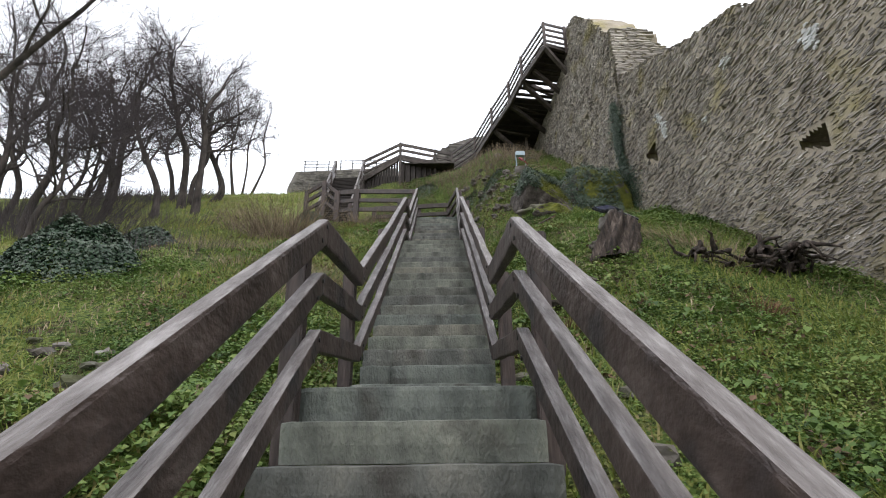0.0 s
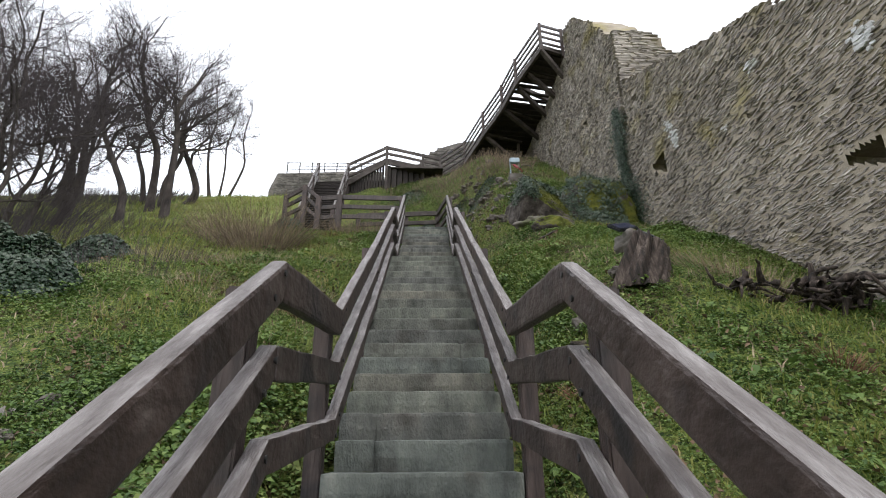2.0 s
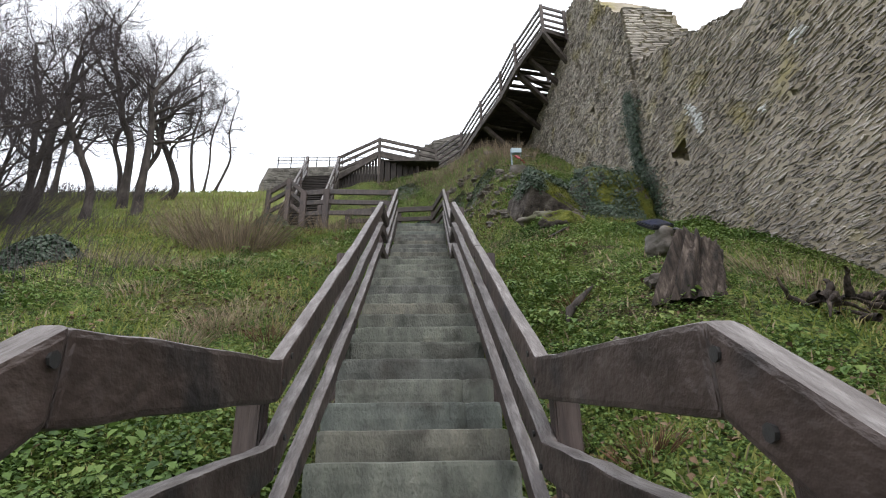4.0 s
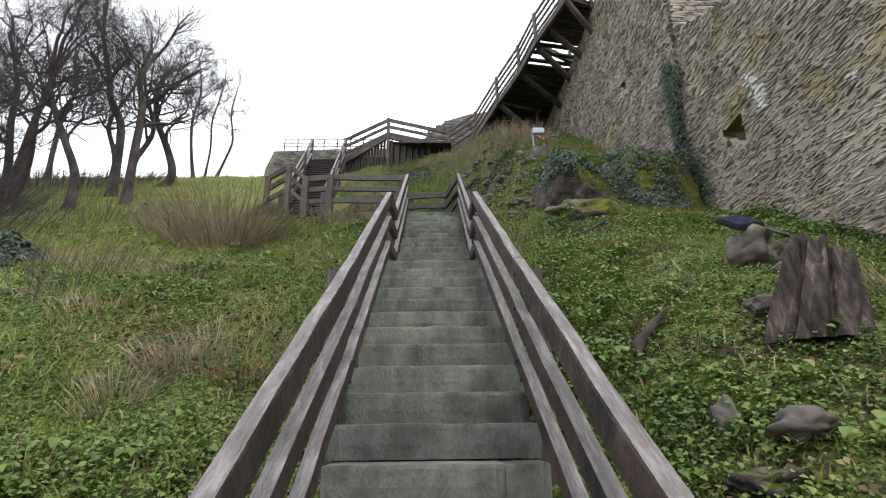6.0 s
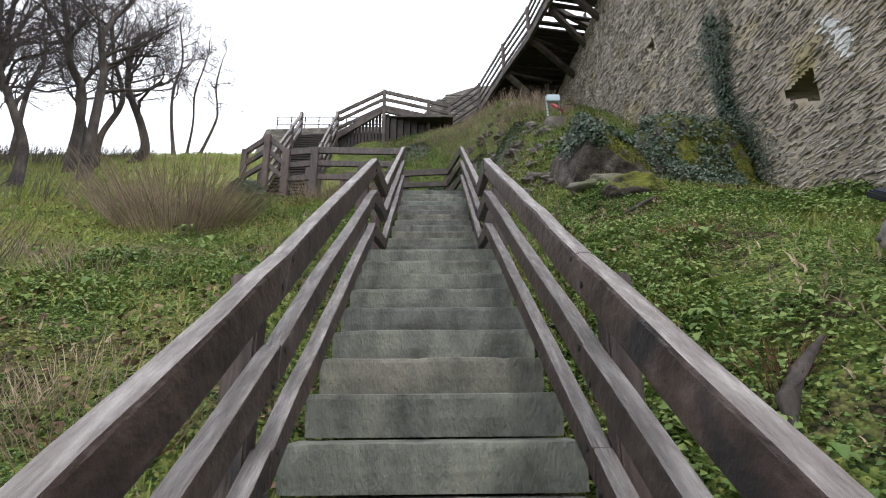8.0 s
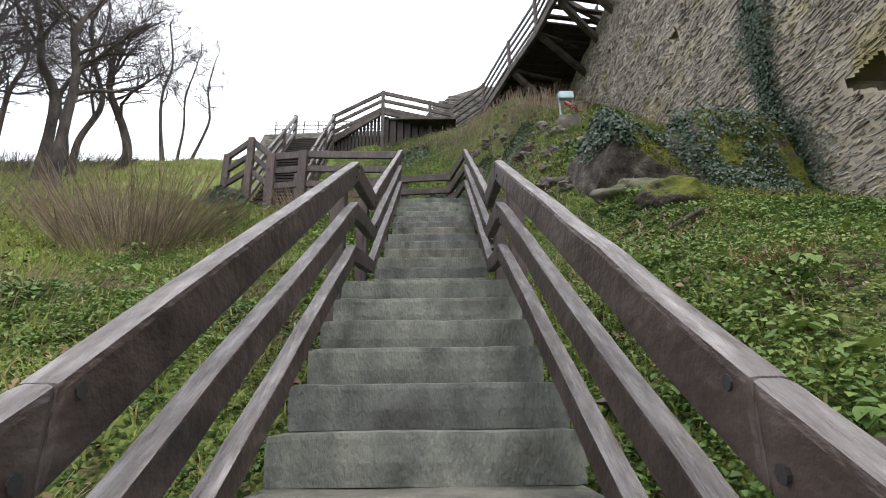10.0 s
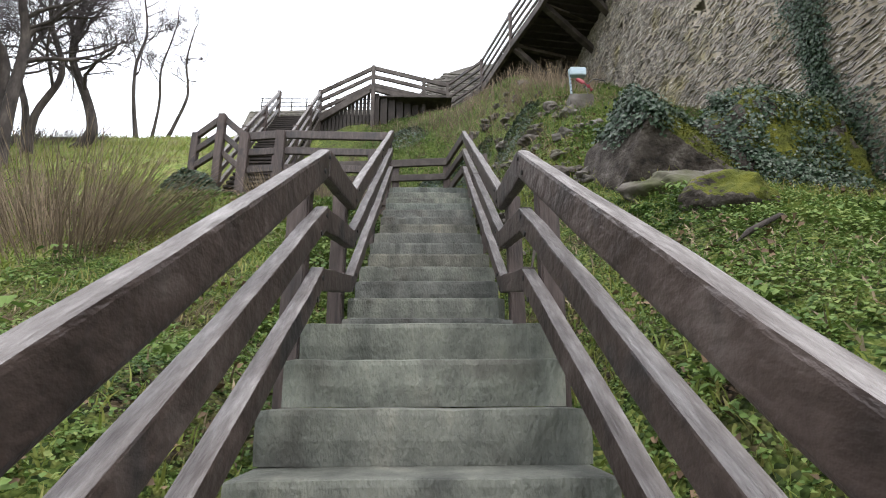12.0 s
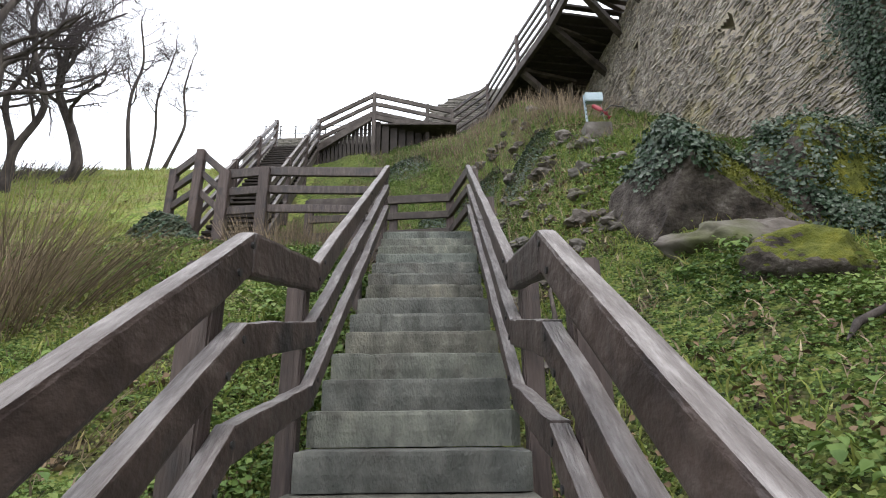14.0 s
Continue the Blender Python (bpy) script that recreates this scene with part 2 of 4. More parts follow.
def box(x0, x1, y0, y1, z0, z1, bevel=0.01):
    bm = bmesh.new()
    bmesh.ops.create_cube(bm, size=1)
    for v in bm.verts:
        v.co = Vector(((x0 + x1) / 2 + v.co.x * (x1 - x0), (y0 + y1) / 2 + v.co.y * (y1 - y0), (z0 + z1) / 2 + v.co.z * (z1 - z0)))
    if bevel:
        bmesh.ops.bevel(bm, geom=list(bm.edges), offset=bevel, segments=2, affect="EDGES")
    return bm


def smoothstep(a, b, v):
    t = min(1, max(0, (v - a) / (b - a)))
    return t * t * (3 - 2 * t)


def lerp_table(table, v):
    for (a, za), (b, zb) in zip(table, table[1:]):
        if v <= b:
            return za + (zb - za) * (v - a) / (b - a)
    (a, za), (b, zb) = table[-2:]
    return za + (zb - za) * (v - a) / (b - a)


# ---- the lie of the land ----
RISE, GO = 0.18, 0.275
STAIR = [(-40, -26.0), (-6, -4.72), (2.735, 1.0), (3.96, 1.1), (8.675, 4.2), (9.7, 4.35), (13.3, 6.7), (15.0, 6.95), (18, 9.5), (20.8, 11.9), (22.6, 13.0), (24, 13.6), (28, 14.6), (60, 15.5)]
RIGHT = [(-40, -25.0), (5.4, 2.35), (7.8, 4.05), (10.3, 5.55), (10.9, 5.85), (11.6, 6.4), (12.67, 7.5), (14.2, 8.75), (16.1, 10.15), (18.5, 12.0), (22, 13.7), (28, 15.0), (60, 16)]
LEFT = [(-40, -24.0), (7, 3.2), (12, 6.05), (15, 7.85), (23, 12.6), (27.5, 14.5), (34, 14.8), (60, 15.2)]


def ground_z(x, y, rough=True):
    m = lerp_table(STAIR, y)
    z = m
    if x > 0:
        z = m + (lerp_table(RIGHT, y) - m) * smoothstep(0.5, 2.5, x)
    else:
        z = m + (lerp_table(LEFT, y) - m) * (1 - smoothstep(-6.5, -1.5, x))
    z += 0.36 * math.exp(-((x - 2.5) ** 2 / 0.9 + (y - 6.4) ** 2 / 0.8))
    if y > 16:
        z += 0.65 * smoothstep(-1.8, 0.8, x) * smoothstep(16, 18.5, y) * (1 - smoothstep(20.5, 22.5, y)) * (1 - smoothstep(0.8, 3, x))
    on_stair = 1 - smoothstep(0.55, 1.3, abs(x))
    if y < 15.5:
        z -= 0.33 * on_stair + 0.06
    if 14.4 < y < 23 and -6.2 < x < -1.6:
        cx = -3.25 - 0.125 * (y - 15.2)
        cap = 6.85 + 0.86 * (y - 15.2)
        k2 = (1 - smoothstep(0.75, 1.5, abs(x - cx))) * smoothstep(14.4, 15.2, y) * (1 - smoothstep(21.4, 22.8, y))
        if z > cap:
            z += (cap - z) * k2
    if x < -28:
        z -= (-28 - x) * 0.10
    if rough:
        k = 1 - 0.7 * on_stair
        z += k * (0.16 * noise.noise(Vector((x * 0.55, y * 0.55, 3))) + 0.07 * noise.noise(Vector((x * 1.9, y * 1.9, 7))) + 0.03 * noise.noise(Vector((x * 5, y * 5, 1))))
    return z


def build_ground():
    xs = sorted(set([round(-9 + 0.14 * i, 3) for i in range(int(14.5 / 0.14))] + [-400, -200, -120, -80, -55, -40, -32, -27, -23, -20, -17.5, -15.5, -14, -12.8, -11.8, -10.9, -10.1, -9.5, 5.9, 6.5, 7.5, 9, 12, 18, 30, 60, 120, 250, 400]))
    ys = sorted(set([round(-2 + 0.14 * i, 3) for i in range(int(26 / 0.14))] + [-400, -150, -60, -30, -18, -12, -9, -7, -5.5, -4.4, -3.5, -2.7, 24.6, 25.3, 26, 27, 28, 30, 33, 38, 45, 60, 100, 200, 400]))
    verts = []
    for y in ys:
        for x in xs:
            verts.append((x, y, ground_z(x, min(60, max(-40, y)))))
    nx = len(xs)
    faces = [(j * nx + i, j * nx + i + 1, (j + 1) * nx + i + 1, (j + 1) * nx + i) for j in range(len(ys) - 1) for i in range(nx - 1)]
    g = raw("ground", verts, faces, SOIL, None, True)
    g.data.materials.append(TURF)
    for p in g.data.polygons:
        c = p.center
        edge = -3.1 + 1.1 * noise.noise(Vector((c.x * 0.7, c.y * 0.7, 40)))
        if (c.x < edge and c.y > 8.5 + 1.5 * noise.noise(Vector((c.x * 0.5, c.y * 0.5, 44)))) or abs(c.x) > 9 or c.y > 24:
            p.material_index = 1
    tagged(g, "steep mossy hillside of soil, grass and low weeds", "ground", "", "structure")


build_ground()


# ---- the long stair of stone steps ----
def slab(parent, y, z, depth, x0, x1, rng, mat):
    """One block of a step: split stone with a worn, chipped nosing."""
    bm = bmesh.new()
    nx = max(5, int((x1 - x0) / 0.045))
    o = rng.uniform(0, 90)
    rows = []
    for (dy, dz) in ((0.012, -0.176), (0.0, -0.1), (-0.002, -0.022), (0.002, -0.004), (0.012, 0), (depth, 0.002), (depth, -0.176)):
        row = []
        for i in range(nx + 1):
            u = i / nx
            x = x0 + u * (x1 - x0)
            front = dy < 0.1
            e = (0.007 * noise.noise(Vector((x * 4, o, dz * 9))) + 0.003 * noise.noise(Vector((x * 17, o, dz * 25)))) if front else 0
            chip = max(0, noise.noise(Vector((x * 7, o + 5, 1))) - 0.3) * 0.035 if dz > -0.03 and front else 0
            end = 0.02 * max(0, abs(2 * u - 1) - 0.93) / 0.07 if front else 0
            lift = 0.005 * noise.noise(Vector((x * 2.5, o, 4))) + 0.0015 * noise.noise(Vector((x * 11, o, 8)))
            row.append(bm.verts.new((x, y + dy + e + chip * 0.7 + end, z + dz + (lift - chip * 0.5 - end * 0.3 if dz > -0.15 else 0))))
        rows.append(row)
    for a, b in zip(rows, rows[1:] + rows[:1]):
        for i in range(nx):
            bm.faces.new((a[i], a[i + 1], b[i + 1], b[i]))
    bm.faces.new([r[0] for r in rows])
    bm.faces.new([r[-1] for r in rows][::-1])
    bmesh.ops.recalc_face_normals(bm, faces=bm.faces)
    return part("step", bm, mat, parent)


stair = thing("stone_stair", "long straight outdoor stair of grey weathered stone steps", "stair", "", "structure")
SETTLED = {4: -0.01, 5: -0.02, 6: -0.024, 7: -0.024, 8: -0.018, 9: -0.016, 10: -0.006}
RISE_TOP = 0.1845
STEPS = []
for i in range(-19, 1):
    STEPS.append((2.735 + GO * i, 1.0 + RISE * i, 0.34))
STEPS += [(3.06, 0.996, 0.5), (3.55, 0.998, 0.5)]
for i in range(1, 19):
    STEPS.append((4.0 + GO * (i - 1), 1.0 + RISE * i + SETTLED.get(i, 0), 0.34))
STEPS += [(9.0, 4.236, 0.42), (9.41, 4.238, 0.4)]
for i in range(1, 15):
    STEPS.append((9.71 + GO * (i - 1), 4.24 + RISE_TOP * i, 0.34))
STEPS += [(13.61, 6.82, 0.6), (14.2, 6.822, 0.6)]
rng_step = random.Random(31)
for y, z, d in STEPS:
    cx, half = rng_step.uniform(-0.015, 0.015), 0.55 + rng_step.uniform(-0.02, 0.02) + (0.03 if y < 2.8 else -0.02 if y > 9.6 else 0)
    cut = rng_step.choice((None, None, None, None, 0.22, 0.8))
    stone = rng_step.choice(STEPS_STONE)
    if cut is None:
        slab(stair, y, z, d, cx - half, cx + half, rng_step, stone)
    else:
        xc = cx - half + 2 * half * cut
        slab(stair, y, z, d, cx - half, xc - 0.0012, rng_step, stone)
        slab(stair, y + 0.002, z - 0.002, d, xc + 0.0012, cx + half, rng_step, stone)


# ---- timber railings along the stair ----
def greyed(ob):
    """Gives the upward-turned faces of a rail the paler grey timber."""
    ob.data.materials.append(WOOD_PALE)
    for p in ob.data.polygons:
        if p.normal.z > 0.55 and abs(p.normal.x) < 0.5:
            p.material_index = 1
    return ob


def rail_run(parent, pts, drops, mats, w=0.06, hs=(0.145, 0.125, 0.125)):
    """Three planks, one below the other, along the points of the top edge."""
    for drop, h in zip(drops, hs):
        for a, b in zip(pts, pts[1:]):
            greyed(part("rail", board((a[0], a[1], a[2] - drop), (b[0], b[1], b[2] - drop), w, h, 0.016 if drop == 0 else 0.008, 0.004, True, 9), mats[0], parent))


def post(parent, x, y, z0, z1, w=0.1, mat=None):
    bm = bmesh.new()
    bmesh.ops.create_cube(bm, size=1)
    for v in bm.verts:
        v.co = Vector((x + v.co.x * w, y + v.co.y * w, (z0 + z1) / 2 + v.co.z * (z1 - z0)))
    bmesh.ops.bevel(bm, geom=list(bm.edges), offset=0.008, segments=2, affect="EDGES")
    return part("post", bm, mat or WOOD_POST, parent)


def bolt(parent, x, y, z, sx):
    bm = bmesh.new()
    bmesh.ops.create_cone(bm, cap_ends=True, segments=8, radius1=0.014, radius2=0.010, depth=0.012)
    bmesh.ops.transform(bm, matrix=pose(x, y, z, 0, -90 * sx, 0), verts=bm.verts)
    return part("bolt", bm, IRON, parent)


# along the stair: y, height of the top edge, and the two rails' places across it
KNEES = [(-3.0, -1.76, -0.435, 0.69), (2.76, 1.925, -0.53, 0.55), (4.02, 2.09, -0.515, 0.53), (6.15, 3.42, -0.52, 0.525), (8.84, 5.165, -0.53, 0.495), (9.81, 5.355, -0.53, 0.515), (12.0, 6.774, -0.56, 0.545), (14.2, 8.2, -0.6, 0.575)]
DROPS = (0, 0.315, 0.63)
for side, sx in ((2, -1), (3, 1)):
    railing = thing("stair_railing", "brown weathered timber railing of three planks beside stone steps", "railing", "railings of the stair")
    rail_run(railing, [(k[side], k[0], k[1]) for k in KNEES], DROPS, [WOOD], 0.065, (0.16, 0.125, 0.115))
    height = [(k[0], k[1]) for k in KNEES]
    across = [(k[0], k[side]) for k in KNEES]
    for (y, z), nudge in zip(height, (0.5, -0.08, 0.07, 0.0, -0.08, 0.07, 0.0, -0.08)):
        x = lerp_table(across, y + nudge)
        upright = post(railing, x + sx * 0.085, y + nudge, z - 1.35, lerp_table(height, y + nudge - 0.06) - 0.05)
        for d in DROPS:
            for o in (-0.03, 0.03):
                bolt(upright, x - sx * 0.034, y + nudge + o * 1.6, lerp_table(height, y + nudge + o * 1.6) - d - 0.07 + o, -sx)


# ---- castle wall of thin slate courses ----
NEAR_TOP = [(-6, 0.6), (0, 3.2), (4.26, 5.6), (6.32, 7.08), (6.74, 7.37), (7.45, 7.72), (8.3, 8.12), (9.14, 8.6), (11.5, 9.95)]
FAR_TOP = [(11.5, 11.5), (11.9, 11.75), (12.94, 13.25), (14.3, 14.75), (15.1, 15.05)]
LOW_TOP = [(15.1, 14.0), (17, 13.5), (20.5, 13.3), (24, 14.0)]
HOLES = [(10.1, 10.68, 6.62, 7.1, 0.7), (5.52, 6.05, 4.06, 4.44, 0.7), (13.6, 13.95, 10.12, 10.42, 0.16), (16.5, 16.78, 12.08, 12.32, 0.4), (7.3, 7.42, 5.9, 6.02, 0.1)]


def wall_x(y, z):
    x = 4.78 - 0.085 * max(0, y - 11) + 0.05 * max(0, z - 10.5)
    return x + 0.05 * noise.noise(Vector((y * 0.5, z * 0.5, 11))) + 0.02 * noise.noise(Vector((y * 2.1, z * 2.1, 4)))


def in_hole(y, z, m=0.0):
    for y0, y1, z0, z1, d in HOLES:
        if y0 - m < y < y1 + m and z0 - m < z < z1 + m:
            # the sills climb with the hill, so that the openings are wedges
            if z > z0 + 0.8 * (z1 - z0) * (y - y0) / (y1 - y0) - m:
                return True
    return False


def wall_piece(name, label, y0, y1, tops, back):
    step = 0.07
    ny = int((y1 - y0) / step)
    bm = bmesh.new()
    cols = []
    for i in range(ny + 1):
        y = y0 + (y1 - y0) * i / ny
        zb = ground_z(4.7, y, False) - 0.6
        zt = lerp_table(tops, y) + 0.10 * noise.noise(Vector((y * 3.1, 5, 0))) + 0.05 * noise.noise(Vector((y * 9, 5, 0)))
        nz = 100
        cols.append([bm.verts.new((wall_x(y, zb + (zt - zb) * k / nz), y, zb + (zt - zb) * k / nz)) for k in range(nz + 1)])
    for a, b in zip(cols, cols[1:]):
        for k in range(len(a) - 1):
            c = (a[k].co + b[k + 1].co) / 2
            if not in_hole(c.y, c.z, 0.0):
                bm.faces.new((a[k], a[k + 1], b[k + 1], b[k]))
    # top, ends and back give the wall its thickness
    tb = [bm.verts.new((back, c[-1].co.y, c[-1].co.z - 0.1)) for c in cols]
    bb = [bm.verts.new((back, c[0].co.y, c[0].co.z)) for c in cols]
    for i in range(ny):
        bm.faces.new((cols[i][-1], tb[i], tb[i + 1], cols[i + 1][-1]))
        bm.faces.new((tb[i], bb[i], bb[i + 1], tb[i + 1]))
    bm.faces.new(cols[0] + [tb[0], bb[0]])
    bm.faces.new((cols[-1] + [tb[-1], bb[-1]])[::-1])
    w = mesh_object(name, bm, MORTAR)
    tagged(w, label, "wall", "", "structure")
    return w


near_wall = wall_piece("wall_near", "old castle wall of thin brown slate courses in sandy mortar", -6, 11.5, NEAR_TOP, 6.0)
far_wall = wall_piece("wall_far", "taller ruined castle wall of thin slate courses", 11.5, 15.1, FAR_TOP, 6.0)
low_wall = wall_piece("wall_low", "castle wall of pale slate courses beneath a timber walkway", 15.1, 24, LOW_TOP, 6.0)
for y0, y1, z0, z1, d in HOLES:
    x0 = wall_x((y0 + y1) / 2, z0) + 0.015
    bm = bmesh.new()
    f = [bm.verts.new((x0, a, b)) for a, b in ((y0 - 0.1, z0 - 0.1), (y1 + 0.1, z0 - 0.1), (y1 + 0.1, z1 + 0.1), (y0 - 0.1, z1 + 0.1))]
    g = [bm.verts.new((x0 + d, a, b)) for a, b in ((y0 + 0.05, z0), (y1 - 0.05, z0), (y1 - 0.1, z1 - 0.05), (y0 + 0.1, z1 - 0.05))]
    for k in range(4):
        bm.faces.new((f[k], f[(k + 1) % 4], g[(k + 1) % 4], g[k]))
    bm.faces.new(g)
    part("niche", bm, MORTAR, low_wall if y0 > 15 else far_wall if y0 > 11.5 else near_wall)

# ---- the bank of ruined wall behind the tower edge, turned towards the stair ----
bm = bmesh.new()
prof = [(4.84, 11.5), (5.2, 11.55), (5.68, 11.5), (5.7, 11.05), (6.4, 10.75), (7.6, 10.3)]
for (xa, za), (xb, zb) in zip(prof, prof[1:]):
    v = [bm.verts.new(c) for c in ((xa, 11.44, 8.5), (xb, 11.44, 8.5), (xb, 11.44, zb), (xa, 11.44, za), (xa, 12.4, za), (xb, 12.4, zb))]
    bm.faces.new(v[:4])
    bm.faces.new((v[3], v[2], v[5], v[4]))
pier = mesh_object("wall_pier", bm, MORTAR)
tagged(pier, "broken end of a slate wall facing down the hill", "wall", "", "structure")


# ---- timber structures at the head of the stair ----
def rails3(parent, pts, drops=(0, 0.3, 0.6), hs=(0.14, 0.12, 0.12), w=0.055, mat=None):
    for drop, h in zip(drops, hs):
        for a, b in zip(pts, pts[1:]):
            greyed(part("rail", board((a[0], a[1], a[2] - drop), (b[0], b[1], b[2] - drop), w, h, 0.01, 0.003, True, 3), mat or WOOD, parent))


front_fence = thing("landing_fence", "dark timber fence of three rails along the upper landing", "fence")
fpts = [(-0.575, 14.24, 8.17), (-2.38, 14.24, 8.2), (-2.95, 14.24, 8.15), (-3.35, 14.24, 8.5), (-4.02, 14.84, 8.48)]
rails3(front_fence, fpts)
for x, y, z in fpts[1:]:
    post(front_fence, x, y - 0.02, z - 1.5, z - 0.03, 0.15 if x > -3.2 else 0.12)
post(front_fence, -0.66, 14.3, 6.4, 8.1, 0.12)
back_fence = thing("landing_fence", "weathered timber back fence of the upper landing", "fence")
bpts = [(0.575, 14.24, 8.2), (0.33, 15.2, 8.19), (-0.6, 15.27, 8.18), (-2.0, 15.32, 8.15)]
rails3(back_fence, bpts, mat=WOOD_GREY)
for x, y, z in bpts[1:]:
    post(back_fence, x, y + 0.08, z - 1.6, z, 0.13)
deck = thing("landing_deck", "worn plank deck of the upper landing with timber risers", "deck")
for k in range(9):
    x0 = -0.62 - 0.27 * k
    part("plank", box(x0 - 0.26, x0, 14.3, 15.25, 6.98 + 0.02 * k, 7.02 + 0.02 * k, 0.005), WOOD_GREY, deck)
for k, (xa, xb) in enumerate(((-1.6, -0.64), (-2.3, -0.64), (-2.9, -0.8))):
    part("edge_board", board((xa, 14.12 + 0.05 * k, 6.82 + 0.14 * k), (xb, 14.12 + 0.05 * k, 6.82 + 0.14 * k), 0.06, 0.13, 0.01), WOOD_GREY, deck)

# upper flight, open timber treads
upper = thing("timber_stair", "steep open timber stair with dark plank treads", "stair")
UL, UR = [(-3.77, 15.2, 8.2), (-4.62, 21.1, 13.3)], [(-2.74, 15.2, 8.25), (-3.34, 21.0, 13.25)]
for pts in (UL, UR):
    rails3(upper, pts, w=0.06)
    a, b = Vector(pts[0]), Vector(pts[1])
    for t in (0.0, 0.33, 0.66, 1.0):
        c = a + (b - a) * t
        post(upper, c.x, c.y, c.z - 1.5, c.z - 0.02, 0.12)
    part("stringer", board(a - Vector((0, 0, 0.95)), b - Vector((0, 0, 0.95)), 0.07, 0.28, 0.01), WOOD_GREY, upper)
N = 28
for i in range(N):
    t = (i + 0.5) / N
    l = Vector(UL[0]).lerp(Vector(UL[1]), t)
    r = Vector(UR[0]).lerp(Vector(UR[1]), t)
    z = l.z - 0.93
    part("tread", board((l.x, l.y, z), (r.x, r.y, z), 0.24, 0.05, 0.006, 0.002, True, 1), WOOD_DARK, upper)
    part("riser", board((l.x, l.y + 0.11, z - 0.05), (r.x, r.y + 0.11, z - 0.05), 0.02, 0.13, 0, 0.0, True, 1), WOOD_DARK, upper)
# platform at its head and the short rise to the long walkway
plat = thing("timber_platform", "grey timber platform on posts with railings and slatted underside", "platform")
part("deck_board", box(-4.7, -3.25, 21.0, 22.4, 12.22, 12.32, 0.01), WOOD_GREY, plat)
PK, PR, PE = (-1.68, 20.6, 13.87), (-0.16, 21.2, 13.87), (0.6, 21.5, 13.87)
rails3(plat, [(-3.34, 21.0, 13.25), PK, PR, PE], mat=WOOD_GREY)
for x, y, z in ((-3.34, 21.0, 13.25), PK, PR, PE):
    post(plat, x, y, z - 2.2, z, 0.11, WOOD_GREY)
part("stringer", board((-3.3, 21.0, 12.42), (-1.75, 20.6, 13.2), 0.08, 0.26, 0.01), WOOD_GREY, plat)
part("stringer", board((-1.8, 20.58, 13.22), PE[:2] + (13.1,), 0.08, 0.2, 0.01), WOOD_GREY, plat)
for i in range(14):
    t = i / 13
    x, y = -3.25 + 1.55 * t, 21.06 - 0.4 * t
    part("slat", box(x - 0.045, x + 0.045, y + 0.02, y + 0.06, 11.4 + 0.6 * t, 12.3 + 0.8 * t, 0), WOOD_DARK, plat)
for i in range(10):
    t = i / 9
    x, y = -1.6 + 2.1 * t, 20.68 + 0.85 * t
    part("slat", box(x - 0.1, x + 0.1, y + 0.05, y + 0.09, 11.8, 13.0, 0), WOOD_DARK, plat)
part("deck_board", box(-1.7, 0.7, 20.75, 22.6, 12.9, 12.96, 0.01), WOOD_GREY, plat)
part("deck_board", box(-3.3, -1.7, 21.1, 22.5, 12.45, 12.5, 0.01), WOOD_GREY, plat)

# long walkway along the castle wall, carried by raking struts
walkway = thing("timber_walkway", "dark timber walkway climbing along the castle wall on raking struts", "walkway")
WP = [(0.6, 21.5, 13.87), (1.62, 20.6, 14.13), (2.22, 18.7, 14.26), (2.8, 17.4, 14.54), (3.16, 16.3, 14.82), (3.82, 15.0, 15.22)]
rails3(walkway, WP, (0, 0.25, 0.5, 0.75), (0.1, 0.08, 0.08, 0.08), 0.05)
rails3(walkway, [WP[-1], (4.72, 15.25, 15.2)], (0, 0.25, 0.5, 0.75), (0.1, 0.08, 0.08, 0.08), 0.05)
for i, (x, y, z) in enumerate(WP):
    post(walkway, x, y, z - 1.15, z + 0.02, 0.1)
post(walkway, 4.6, 15.2, 14.0, 15.2, 0.1)
for i, (a, b) in enumerate(zip(WP, WP[1:])):
    a, b = Vector(a) - Vector((0, 0, 0.95)), Vector(b) - Vector((0, 0, 0.95))
    part("beam", board(a, b, 0.1, 0.22, 0.01), WOOD_GREY, walkway)
    wa = Vector((wall_x(a.y, a.z) + 0.2 if i else 2.2, a.y + (0.9 if i == 0 else 0.3), a.z))
    wb = Vector((wall_x(b.y, b.z) + 0.2, b.y + 0.3, b.z))
    n = max(4, int((b - a).length / 0.24))
    for k in range(n):
        t = (k + 0.5) / n
        p, q = a.lerp(b, t), wa.lerp(wb, t)
        part("tread", board((p.x, p.y, p.z + 0.02), (q.x, q.y, q.z + 0.02), 0.13 if i == 3 and k in (1, 2, 3) else 0.3, 0.06, 0, 0.002, True, 1), WOOD_DARK, walkway)
for top, foot in (((3.8, 15.0, 14.2), (4.56, 15.35, 13.4)), ((3.5, 15.95, 14.0), (4.49, 16.28, 13.3)), ((3.24, 16.5, 13.8), (4.41, 17.32, 13.25)), ((2.86, 17.45, 13.55), (4.27, 18.2, 12.85)), ((2.3, 18.7, 13.25), (3.6, 19.2, 12.3))):
    part("strut", board(top, foot, 0.14, 0.17, 0.012), WOOD_GREY, walkway)
    part("wall_post", board((foot[0] + 0.06, foot[1], foot[2] - 0.1), (foot[0] + 0.062, foot[1] + 0.001, foot[2] + 1.0), 0.14, 0.14, 0.012, 0.0, False), WOOD_GREY, walkway)
    part("cross_beam", board((top[0], top[1], top[2] + 0.08), (foot[0] + 0.2, foot[1], top[2] + 0.08), 0.12, 0.16, 0.01), WOOD_GREY, walkway)

